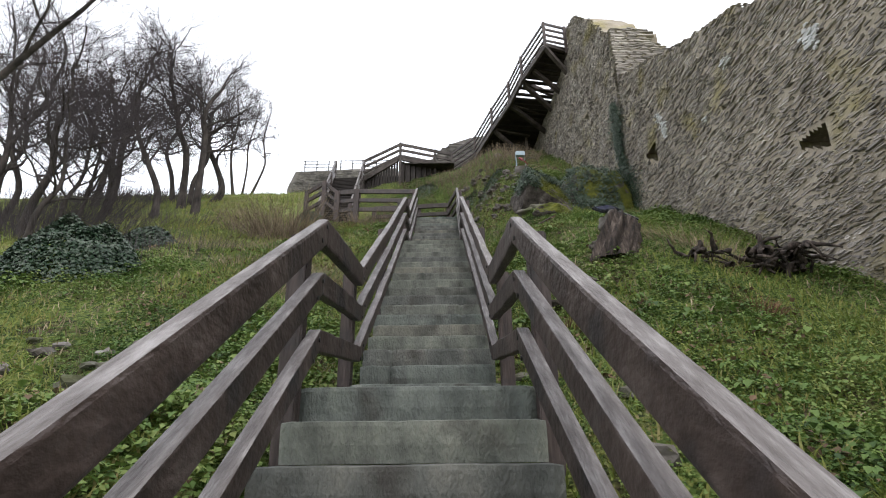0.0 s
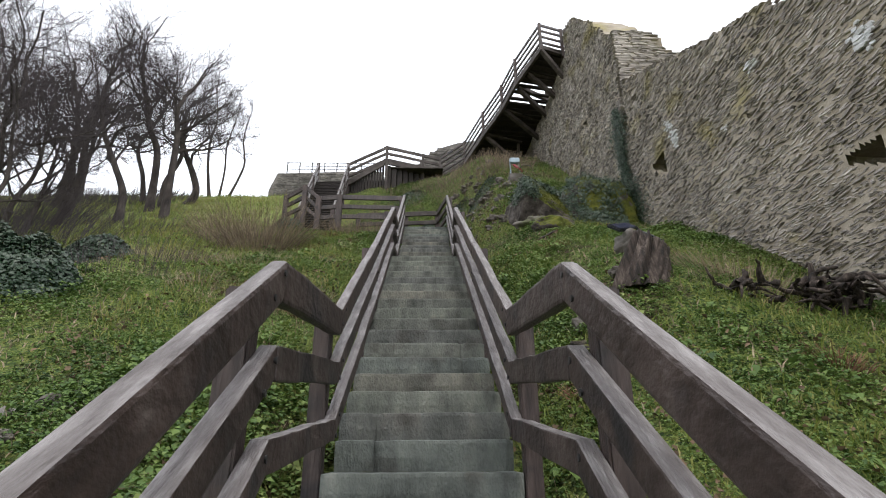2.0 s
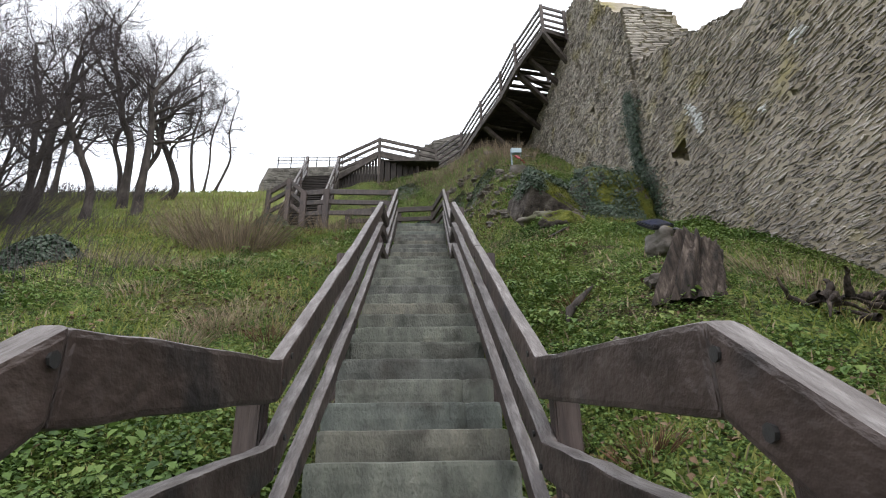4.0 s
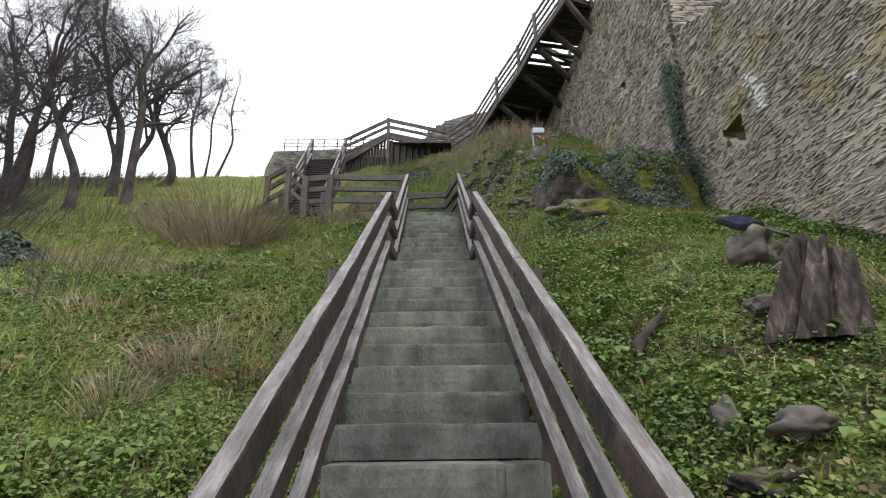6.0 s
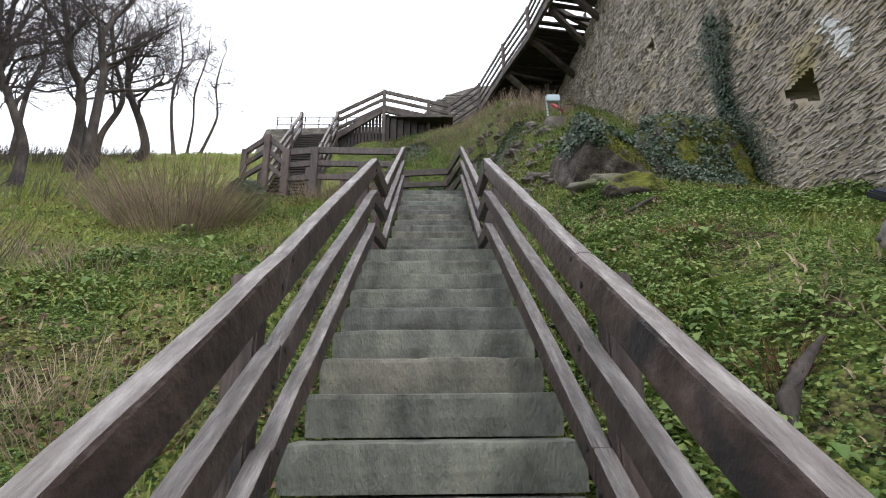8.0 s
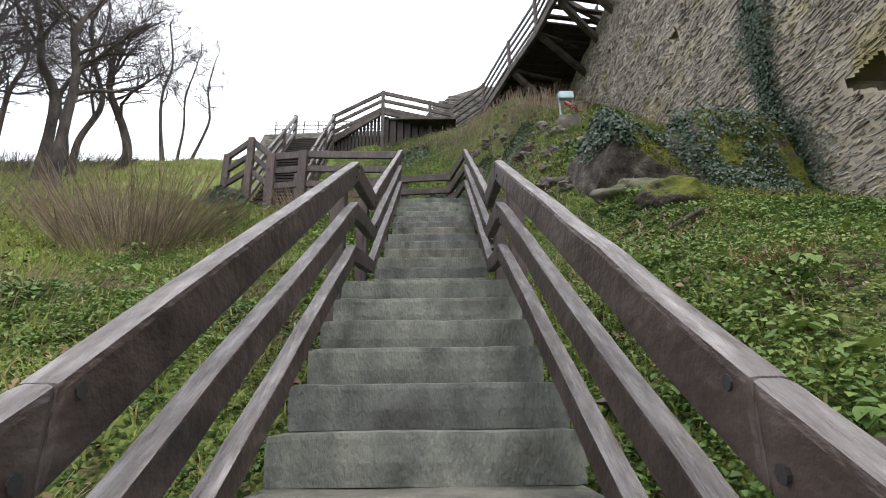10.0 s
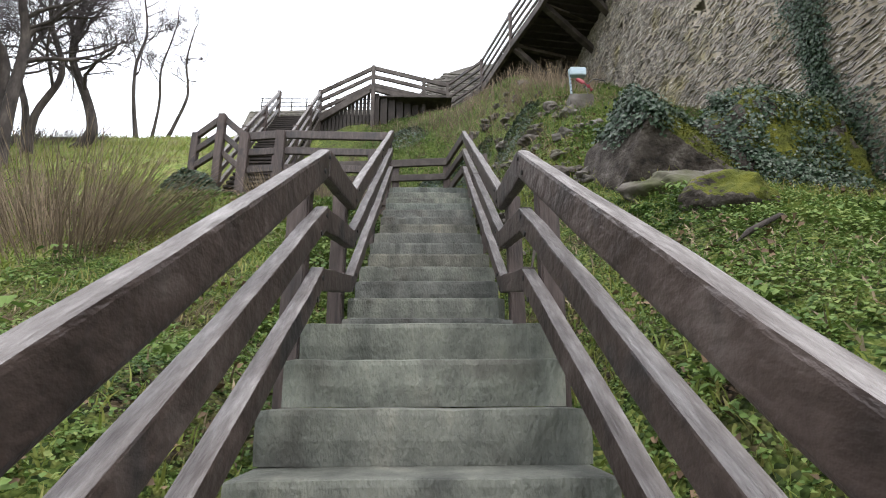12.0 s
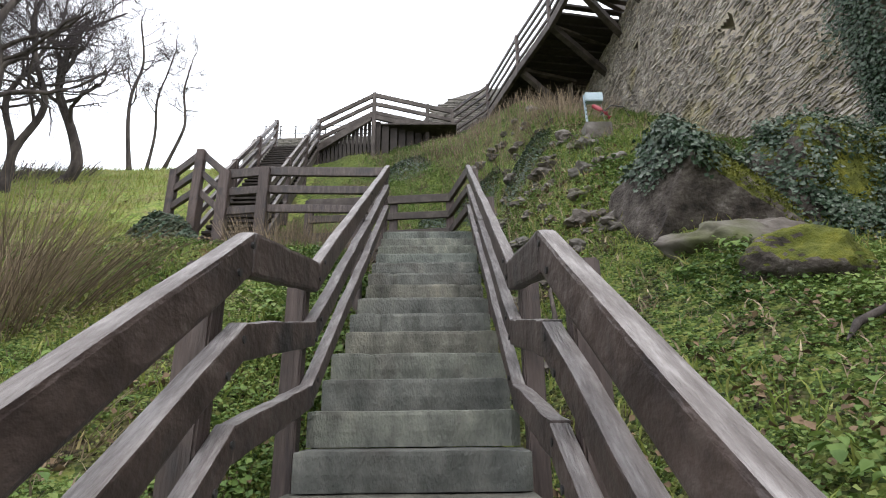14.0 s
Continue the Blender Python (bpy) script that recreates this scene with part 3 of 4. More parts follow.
# ---- terrace, mound wall and field wall on the crest ----
def stone_block(name, label, pts, y0, y1, mat):
    bm = bmesh.new()
    lo = [(x, z0) for x, z0, z1 in pts]
    hi = [(x, z1) for x, z0, z1 in pts]
    ring = lo + hi[::-1]
    a = [bm.verts.new((x, y0, z)) for x, z in ring]
    b = [bm.verts.new((x, y1, z)) for x, z in ring]
    n = len(pts)
    for i in range(n - 1):
        bm.faces.new((a[i], a[i + 1], a[2 * n - 2 - i], a[2 * n - 1 - i]))
        bm.faces.new((b[2 * n - 1 - i], b[2 * n - 2 - i], b[i + 1], b[i]))
    for i in range(2 * n):
        j = (i + 1) % (2 * n)
        bm.faces.new((a[j], a[i], b[i], b[j]))
    bmesh.ops.recalc_face_normals(bm, faces=bm.faces)
    return tagged(mesh_object(name, bm, mat), label, "wall", "", "structure")


terrace = stone_block("wall_terrace", "distant terrace wall of grey slate below an iron railing", [(-11.5, 13, 19.9), (-11.0, 13, 21.3), (-6.3, 13, 21.5), (-3.2, 13, 21.5)], 36, 40, DULL)
dome = stone_block("wall_mound", "low ruined slate wall with a sloping top behind the walkway", [(-0.9, 12.5, 14.3), (-0.2, 12.5, 15.3), (0.6, 12.5, 15.95), (1.6, 12.5, 16.3), (3.0, 12.5, 16.5), (4.5, 12.5, 16.6)], 24, 25, DULL)
field_wall = thing("field_wall", "distant low dry-stone wall along the crest of the hill", "wall")
random.seed(5)
for k in range(150):
    x = -38 + k * 0.2
    z = ground_z(x, 28.2, False)
    for c in range(3):
        part("stone", box(x + random.uniform(-0.02, 0.0), x + 0.19, 28.0 + random.uniform(-0.03, 0.03), 28.4, z - 0.1 + 0.14 * c, z + 0.03 + 0.14 * c + random.uniform(-0.01, 0.02), 0), SLATE, field_wall)
iron = thing("terrace_railing", "thin dark iron railing on the terrace wall", "railing")
for k in range(8):
    x = -10.4 + k * 0.92
    bm = bmesh.new()
    bmesh.ops.create_cone(bm, cap_ends=True, segments=8, radius1=0.045, radius2=0.04, depth=0.95)
    bmesh.ops.translate(bm, verts=bm.verts, vec=(x, 36.3, 21.95))
    part("post", bm, IRON, iron)
for z in (21.85, 22.12, 22.4):
    part("bar", board((-10.5, 36.3, z), (-3.4, 36.3, z), 0.04, 0.04, 0, 0, False, 1), IRON, iron)


# ---- trees ----
def tube(verts, faces, pts, radii, sides):
    base = len(verts)
    for i, (p, r) in enumerate(zip(pts, radii)):
        d = (pts[min(i + 1, len(pts) - 1)] - pts[max(i - 1, 0)]).normalized()
        u = d.orthogonal().normalized()
        v = d.cross(u)
        for k in range(sides):
            a = 2 * math.pi * k / sides
            verts.append(p + (u * math.cos(a) + v * math.sin(a)) * r)
    for i in range(len(pts) - 1):
        for k in range(sides):
            a, b = base + i * sides + k, base + i * sides + (k + 1) % sides
            faces.append((a, b, b + sides, a + sides))


def grow(rng, p, d, length, radius, level, out, maxlevel):
    n = 7 if level < 2 else 5 if level < 3 else 3 if level < 4 else 2
    pts, radii = [p.copy()], [radius]
    wob = (0.12, 0.2, 0.24, 0.26, 0.28)[min(level, 4)]
    for i in range(n):
        d = (d + Vector((rng.gauss(0, wob), rng.gauss(0, wob), rng.gauss(0, wob) + 0.06))).normalized()
        p = p + d * (length / n)
        pts.append(p.copy())
        radii.append(radius * (1 - 0.6 * (i + 1) / n))
    out[0 if level < 2 else 1].append((pts, radii, 7 if level == 0 else 5 if level == 1 else 3))
    if level >= maxlevel:
        return
    kids = (4, 6, 6, 6, 5)[min(level, 4)]
    for k in range(kids):
        t = 0.25 + 0.75 * (k + rng.random() * 0.8) / kids
        i = min(n - 1, int(t * n))
        q = pts[i].lerp(pts[i + 1], min(1, t * n - i))
        axis = Vector((rng.gauss(0, 1), rng.gauss(0, 1), rng.gauss(0, 0.6) + 0.2)).normalized()
        nd = ((pts[i + 1] - pts[i]).normalized() * 0.7 + axis * 0.75).normalized()
        grow(rng, q, nd, length * rng.uniform(0.42, 0.72), max(0.0034, radii[i] * 0.5), level + 1, out, maxlevel)


def tree(seed, x, y, path, radius, limbs=6, reach=2.2, maxlevel=4, label="bare leafless tree with a dark trunk and fine twigs"):
    """path: how the trunk bends, as steps aside and up from its foot; limbs leave its upper part and its end."""
    rng = random.Random(seed)
    t = thing("tree", label, "tree", "bare trees on the slope")
    foot = Vector((x, y, ground_z(x, y) - 0.1))
    knots = [foot] + [foot + Vector((dx, rng.gauss(0, 0.12), h)) for dx, h in path]
    pts = []
    for a, b, c, d in zip([knots[0]] + knots, knots, knots[1:], knots[2:] + [knots[-1]]):
        for k in range(5):
            u = k / 5
            pts.append(0.5 * (2 * b + (c - a) * u + (2 * a - 5 * b + 4 * c - d) * u * u + (3 * b - a - 3 * c + d) * u ** 3))
    pts.append(knots[-1])
    n = len(pts) - 1
    radii = [radius * (1.35 - 0.35 * min(1, i / 3)) * (1 - 0.62 * i / n) for i in range(n + 1)]
    out = [[(pts, radii, 9)], []]
    for k in range(limbs):
        i = int(n * (0.42 + 0.55 * (k + rng.random() * 0.6) / limbs))
        a = rng.uniform(0, 6.28)
        d = Vector((math.cos(a) * 0.8, math.sin(a) * 0.8, rng.uniform(0.35, 1.2))).normalized()
        grow(rng, pts[i], d, reach * rng.uniform(0.7, 1.15), radii[i] * 0.55, 1, out, maxlevel)
    grow(rng, pts[-1], (pts[-1] - pts[-2]).normalized(), reach, radii[-1], 1, out, maxlevel)
    for name, lists, mat in (("trunk", out[0], BARK), ("crown", out[1], TWIG)):
        verts, faces = [], []
        for pp, rr, sides in lists:
            tube(verts, faces, pp, rr, sides)
        raw(name, [tuple(v) for v in verts], faces, mat, t, True)
    return t


tree(1, -8.3, 14.3, [(-0.13, 1.1), (-0.6, 2.1), (-1.1, 3.3), (-1.2, 4.5)], 0.12, 9, 2.0)
tree(2, -8.3, 15.7, [(-0.29, 2.25), (-0.5, 3.0), (-0.8, 3.9), (-1.2, 5.2), (-1.4, 6.2)], 0.12, 10, 2.0)
tree(3, -7.51, 15.1, [(-0.05, 1.4), (-0.17, 2.9), (-0.2, 3.7), (-0.1, 4.6)], 0.125, 9, 1.8)
tree(4, -8.7, 18.6, [(0.3, 0.6), (0.0, 1.5), (-0.45, 2.5), (-0.65, 3.3), (-0.65, 4.2)], 0.15, 10, 2.0)
slender = "slender bare young tree with a bent trunk and few twigs"
tree(5, -9.75, 22.8, [(-0.25, 1.6), (-0.35, 2.9), (-0.3, 4.3), (-0.4, 5.6)], 0.075, 9, 1.0, 4, slender)
tree(6, -9.6, 23.4, [(0.05, 1.5), (0.08, 2.7), (0.2, 3.9), (0.3, 5.0)], 0.055, 8, 0.85, 4, slender)
tree(7, -9.5, 24.1, [(0.55, 1.7), (0.5, 2.5), (0.37, 3.5), (0.5, 4.7)], 0.065, 8, 0.9, 4, slender)
rng_tree = random.Random(90)
for k, (x, y, tall) in enumerate(((-9.3, 13.4, 4.6), (-8.9, 17.4, 4.6), (-10.4, 15.2, 5.2), (-11.6, 12.9, 5.0), (-12.2, 17.2, 5.4), (-13.6, 15.0, 5.4), (-10.9, 19.8, 5.0), (-14.2, 21.0, 5.6), (-8.9, 10.6, 3.6), (-10.6, 11.4, 4.2))):
    lean = rng_tree.uniform(-0.3, 0.3)
    tree(20 + k, x, y, [(lean * 0.3 + rng_tree.gauss(0, 0.1), tall * 0.25), (lean * 0.6 + rng_tree.gauss(0, 0.2), tall * 0.5), (lean, tall * 0.75), (lean + rng_tree.gauss(0, 0.2), tall)], rng_tree.uniform(0.09, 0.13), 9, 2.1)
for k, (x, y, tall) in enumerate(((-7.9, 9.6, 2.6), (-8.6, 11.2, 2.8), (-9.2, 12.4, 2.6))):
    tree(60 + k, x, y, [(0.1, tall * 0.3), (0.25, tall * 0.6), (0.2, tall)], 0.07, 8, 1.5, 4, "low bushy bare tree with tangled brown twigs")
tree(40, -7.4, 6.3, [(0.2, 1.2), (0.6, 2.4), (1.2, 3.4), (1.9, 4.2)], 0.09, 7, 2.0, 4, "bare tree leaning over the slope with long twiggy limbs")


# ---- shrubs and stalks ----
def stalks(name, label, category, centre, spread, count, height, mat, lean=0.35, seed=1, radius=0.004, group=""):
    rng = random.Random(seed)
    verts, faces = [], []
    for k in range(count):
        a, q = rng.uniform(0, 6.28), math.sqrt(rng.random())
        x, y = centre[0] + math.cos(a) * q * spread[0], centre[1] + math.sin(a) * q * spread[1]
        p = Vector((x, y, ground_z(x, y) - 0.03))
        d = Vector((math.cos(a) * q * lean + rng.gauss(0, 0.12), math.sin(a) * q * lean + rng.gauss(0, 0.12), 1)).normalized()
        h = height * rng.uniform(0.5, 1.1)
        pts = [p]
        for i in range(3):
            d = (d + Vector((rng.gauss(0, 0.08), rng.gauss(0, 0.08), -0.05 * i))).normalized()
            pts.append(pts[-1] + d * h / 3)
        tube(verts, faces, pts, [radius, radius * 0.85, radius * 0.6, radius * 0.25], 3)
    ob = raw(name, [tuple(v) for v in verts], faces, mat)
    return tagged(ob, label, category, group, "stuff")


stalks("shrub", "leafless straw-brown shrub of many thin upright stems", "shrub", (-3.35, 11.2), (0.75, 0.6), 620, 1.3, SHRUB, 0.95, 3, 0.004)
stalks("shrub", "leafless straw-brown shrub of many thin upright stems", "shrub", (-4.3, 11.9), (0.8, 0.6), 320, 1.0, SHRUB, 0.9, 4, 0.004)
stalks("dry_grass", "pale dry grass on the bank below the walkway", "grass", (1.9, 18.0), (1.5, 1.6), 520, 0.6, SHRUB, 0.4, 5, 0.006)
stalks("dry_grass", "pale dry grass on the bank below the walkway", "grass", (0.2, 19.4), (1.6, 1.0), 420, 0.45, SHRUB, 0.4, 6, 0.006)
stalks("dry_grass", "dead stems on the crest of the bank", "grass", (2.7, 16.4), (0.9, 0.7), 300, 0.7, SHRUB, 0.5, 16, 0.005)
TUFT = "tuft of pale dry grass among green weeds"
for k, (x, y, rx, ry, count, tall) in enumerate(((-1.95, 6.4, 0.2, 0.26, 210, 0.22), (-1.85, 6.85, 0.26, 0.2, 180, 0.22), (-2.0, 5.75, 0.26, 0.16, 140, 0.17), (-1.05, 4.6, 0.2, 0.3, 130, 0.18), (-2.6, 8.6, 0.6, 0.5, 260, 0.24), (-1.9, 10.0, 0.35, 0.3, 140, 0.24), (-2.9, 7.6, 0.4, 0.3, 160, 0.22))):
    stalks("dry_grass", TUFT, "grass", (x, y), (rx, ry), count, tall, STRAW, 1.1, 200 + k, 0.0035)
for k, (x, y) in enumerate(((-1.28, 6.63), (-2.3, 12.9), (-1.6, 12.4), (1.5, 6.75), (1.9, 8.1), (1.25, 4.9), (2.9, 4.6))):
    stalks("dead_fern", "clump of reddish-brown dead stems among weeds", "dead plant", (x, y), (0.16, 0.13), 130, 0.17, RUST, 1.3, 230 + k, 0.004)
stalks("dry_grass", "pale dry grass spread over the slope", "grass", (-3.6, 9.4), (1.3, 0.8), 700, 0.28, STRAW, 0.9, 17, 0.003)
stalks("dry_grass", "pale dry grass spread over the slope", "grass", (-1.5, 6.9), (0.5, 0.4), 260, 0.25, STRAW, 0.9, 18, 0.003)
stalks("dry_grass", "brown dry stems below the landing fence", "grass", (-1.6, 13.5), (0.9, 0.45), 600, 0.5, SHRUB, 0.5, 9, 0.004)
stalks("dry_grass", "dead stems fallen beside the stump", "grass", (3.4, 6.4), (0.7, 0.5), 320, 0.35, STRAW, 1.2, 10, 0.003)
stalks("thin_twigs", "brown leafless twigs among the weeds", "twigs", (-4.6, 8.6), (1.4, 1.0), 260, 0.7, TWIG, 0.5, 11, 0.003)


stalks("thin_twigs", "thicket of brown leafless undergrowth below the trees", "twigs", (-7.8, 10.6), (1.8, 1.3), 380, 1.1, TWIG, 0.6, 12, 0.005)
stalks("thin_twigs", "thicket of brown leafless undergrowth below the trees", "twigs", (-10.4, 12.6), (2.2, 1.8), 850, 1.5, TWIG, 0.6, 13, 0.006)
stalks("thin_twigs", "thicket of brown leafless undergrowth below the trees", "twigs", (-6.8, 12.8), (1.2, 0.8), 150, 0.9, TWIG, 0.6, 14, 0.004)
stalks("thin_twigs", "thicket of brown leafless undergrowth below the trees", "twigs", (-12.5, 20.0), (3.0, 3.0), 900, 0.8, TWIG, 0.5, 15, 0.008)


# ---- leaves and blades ----
def leaf_field(name, label, category, points, normals, sizes, mat, seed, tilt=0.6, aspect=0.8, dirs=None):
    """Small folded leaves, one at each point; with dirs, broader ones that point that way and taper to a tip."""
    rng = np.random.default_rng(seed)
    n = len(points)
    p = np.asarray(points, dtype=np.float64)
    nn = np.asarray(normals, dtype=np.float64) + rng.normal(0, tilt, (n, 3)) * np.array([1, 1, 0.4])
    nn /= np.linalg.norm(nn, axis=1, keepdims=True)
    if dirs is None:
        u = np.cross(nn, rng.normal(0, 1, (n, 3)))
    else:
        u = np.asarray(dirs, dtype=np.float64)
        u = u - nn * np.sum(u * nn, axis=1, keepdims=True) + 1e-4
    u /= np.linalg.norm(u, axis=1, keepdims=True)
    v = np.cross(nn, u)
    s = np.asarray(sizes)[:, None]
    base = p - u * s * 0.5
    tip = p + u * s * 0.5 - nn * s * 0.12
    l = p + v * s * aspect * 0.5 + nn * s * 0.12 - u * s * 0.08
    r = p - v * s * aspect * 0.5 + nn * s * 0.12 - u * s * 0.08
    if dirs is None:
        verts = np.stack([base, l, tip, r], axis=1).reshape(-1, 3)
        idx = np.arange(n) * 4
        tris = np.stack([idx, idx + 1, idx + 2, idx, idx + 2, idx + 3], axis=1).reshape(-1)
    else:
        w, droop = s * aspect * 0.5, nn * s * 0.1
        tip = tip - droop
        l, r = p - u * s * 0.2 + v * w + droop, p - u * s * 0.2 - v * w + droop
        l2, r2 = p + u * s * 0.18 + v * w * 0.75 + droop * 0.6, p + u * s * 0.18 - v * w * 0.75 + droop * 0.6
        verts = np.stack([base, l, l2, tip, r2, r], axis=1).reshape(-1, 3)
        idx = np.arange(n) * 6
        tris = np.stack([idx, idx + 1, idx + 2, idx, idx + 2, idx + 3, idx, idx + 3, idx + 4, idx, idx + 4, idx + 5], axis=1).reshape(-1)
    me = bpy.data.meshes.new(name)
    me.vertices.add(len(verts))
    me.vertices.foreach_set("co", verts.reshape(-1))
    me.loops.add(len(tris))
    me.loops.foreach_set("vertex_index", tris.astype(np.int32))
    me.polygons.add(len(tris) // 3)
    me.polygons.foreach_set("loop_start", np.arange(0, len(tris), 3, dtype=np.int32))
    me.polygons.foreach_set("loop_total", np.full(len(tris) // 3, 3, dtype=np.int32))
    me.update(calc_edges=True)
    me.materials.append(mat)
    ob = new(name, me)
    return tagged(ob, label, category, "", "stuff")


def weed_density(x, y):
    return noise.noise(Vector((x * 0.5, y * 0.5, 21))) + 0.55 * noise.noise(Vector((x * 1.7, y * 1.7, 33)))


def clear_of(x, y):
    if abs(x) < 0.62 and y < 15.3:
        return False
    if x > 4.65 or (-5.0 < x < -2.4 and y > 15):
        return False
    return True


random.seed(12)
lp, ln_, ls, gp, gs = [], [], [], [], []
for k in range(130000):
    # denser where the path passes close by
    y = random.uniform(0.2, 14) if random.random() < 0.84 else random.uniform(14, 21.5)
    x = (random.uniform(-3.2, 4.7) if random.random() < 0.75 else random.uniform(-7, -2)) if y < 15 else random.uniform(-2.4, 4.2)
    if not clear_of(x, y):
        continue
    dn = weed_density(x, y)
    if x < -1.2 and y > 7.5:
        dn -= 0.35 * smoothstep(7.5, 9.5, y)
    if 0.7 < x < 2.6 and 10.8 < y < 18 and random.random() < 0.3:
        dn = -1
    z = ground_z(x, y)
    if dn > -0.55 and not (y > 14 and dn < -0.25):
        # one plant: a whorl of leaves on a short stem
        tall = 0.015 + 0.15 * max(0, dn + 0.1) * random.uniform(0.5, 1.2) + random.uniform(0, 0.035)
        size = random.uniform(0.018, 0.031) * (1.0 + 1.0 * max(-0.3, dn))
        for q in range(random.randint(4, 7)):
            a, r = random.uniform(0, 6.28), size * random.uniform(0.4, 1.8)
            c, sn = math.cos(a), math.sin(a)
            lp.append((x + c * r, y + sn * r, z + tall * random.uniform(0.3, 1.1)))
            ln_.append((c * 0.4, sn * 0.4 - 0.15, 1))
            ls.append(size * random.uniform(0.65, 1.3))
    elif random.random() < 0.9:
        for q in range(3):
            gp.append((x + random.gauss(0, 0.05), y + random.gauss(0, 0.05), z + random.uniform(0.0, 0.05)))
            gs.append(random.uniform(0.014, 0.03))
leaf_field("ground_weeds", "dense low green nettles and ground ivy on the slope", "weeds", lp, ln_, ls, LEAF, 1, 0.35, 0.85)
broad_p, broad_n, broad_s, broad_d = [], [], [], []
for k in range(620):
    x, y = random.triangular(-5, 4.5, 0.8), random.uniform(0, 13)
    if clear_of(x, y) and weed_density(x, y) > -0.05:
        z, tall = ground_z(x, y), random.uniform(0.07, 0.2)
        for q in range(random.randint(5, 10)):
            a, r = random.uniform(0, 6.28), random.uniform(0.03, 0.12)
            c, sn = math.cos(a), math.sin(a)
            broad_p.append((x + c * r, y + sn * r, z + tall * random.uniform(0.6, 1.1)))
            broad_n.append((c * 0.4, sn * 0.4 - 0.2, 1))
            broad_d.append((c, sn, -0.3))
            broad_s.append(random.uniform(0.035, 0.075))
leaf_field("broad_weeds", "broad bright green leaves of young weeds", "weeds", broad_p, broad_n, broad_s, LEAF, 8, 0.2, 0.85, broad_d)
litter_p, litter_s = [], []
for k in range(26000):
    x, y = random.triangular(-8, 4.7, 0.5), random.uniform(-1, 17)
    if clear_of(x, y) and noise.noise(Vector((x * 0.9, y * 0.9, 71))) > 0.05:
        litter_p.append((x, y, ground_z(x, y) + random.uniform(0.01, 0.09)))
        litter_s.append(random.uniform(0.025, 0.06))
LITTER = material("dead_leaves", [(0.05, 0.032, 0.02), (0.10, 0.065, 0.038), (0.17, 0.12, 0.075)], 2, 0.9, 0.1, 30, (1, 1, 1), 0.4)
leaf_field("leaf_litter", "brown dead leaves scattered over the slope", "leaves", litter_p, [(0, -0.3, 1)] * len(litter_p), litter_s, LITTER, 9)
leaf_field("ground_moss_leaves", "tiny yellow-green leaves of chickweed and moss on the slope", "weeds", gp, [(0, -0.25, 1)] * len(gp), gs, MOSSY, 2)


def blades(name, label, count, region, hgt, mat, seed, keep):
    rng = random.Random(seed)
    verts, faces = [], []
    while len(faces) < count * 2:
        x, y = rng.uniform(region[0], region[1]), rng.uniform(region[2], region[3])
        if not clear_of(x, y) or keep * noise.noise(Vector((x * 0.7, y * 0.7, 50))) < -0.05:
            count -= 0.3
            continue
        z = ground_z(x, y) - 0.01
        a = rng.uniform(0, 6.28)
        h = hgt * rng.uniform(0.4, 1.2)
        w = 0.004 + 0.004 * rng.random()
        c, s = math.cos(a), math.sin(a)
        bx, by = rng.gauss(0, 0.5) * h, rng.gauss(0, 0.5) * h
        i = len(verts)
        verts += [(x - c * w, y - s * w, z), (x + c * w, y + s * w, z), (x + bx * 0.4 + c * w * 0.8, y + by * 0.4 + s * w * 0.8, z + h * 0.6), (x + bx * 0.4 - c * w * 0.8, y + by * 0.4 - s * w * 0.8, z + h * 0.6), (x + bx, y + by, z + h * 0.95)]
        faces += [(i, i + 1, i + 2, i + 3), (i + 3, i + 2, i + 4)]
    tagged(raw(name, verts, faces, mat), label, "grass", "", "stuff")


blades("grass", "green and yellowish grass blades on the slope", 60000, (-9, 4.6, -1, 16), 0.11, GRASS, 3, 1)
blades("dead_grass", "scattered pale dead grass and litter on the slope", 14000, (-7, 4.6, -1, 16), 0.10, STRAW, 4, -1)
blades("far_grass", "bright grass under the bare trees", 42000, (-18, -3.2, 9.5, 27.5), 0.16, GRASS, 6, 0)
blades("bank_grass", "tussocky grass on the steep bank", 15000, (-2, 4.3, 13, 21), 0.13, LEAF, 7, 1)
blades("bank_dead_grass", "brown dead grass on the steep bank", 4000, (-2, 4.3, 13, 21), 0.2, SHRUB, 8, 0)


# ---- boulders, stump and small things ----
def lump(name, label, category, centre, radii, mat, seed, moss=None, moss_up=0.5, rough=0.22, flat=None, sub=4):
    bm = bmesh.new()
    bmesh.ops.create_icosphere(bm, subdivisions=sub, radius=1)
    o = Vector((seed * 3.7, seed * 1.3, seed * 2.9))
    for v in bm.verts:
        d = v.co.normalized()
        k = 1 + rough * noise.noise(d * 1.3 + o) * 1.6 + rough * 0.5 * noise.noise(d * 3.1 + o) + rough * 0.24 * noise.noise(d * 8 + o) + rough * 0.12 * noise.noise(d * 21 + o)
        q = Vector((d.x * radii[0] * k, d.y * radii[1] * k, d.z * radii[2] * k))
        for n, dist in flat or ():
            n = Vector(n).normalized()
            over = q.dot(n) - dist - 0.03 * noise.noise(q * 4 + o)
            if over > 0:
                q -= n * over * 0.92
        v.co = q + Vector(centre)
    bm.normal_update()
    me = bpy.data.meshes.new(name)
    if moss:
        for f in bm.faces:
            c = f.calc_center_median()
            if f.normal.z + 0.8 * f.normal.x + 0.6 * noise.noise(c * 2.2 + o) + 0.3 * noise.noise(c * 9 + o) > moss_up:
                f.material_index = 1
    bm.to_mesh(me)
    bm.free()
    me.materials.append(mat)
    if moss:
        me.materials.append(moss)
    me.polygons.foreach_set("use_smooth", [sub > 3] * len(me.polygons))
    return tagged(new(name, me), label, category)


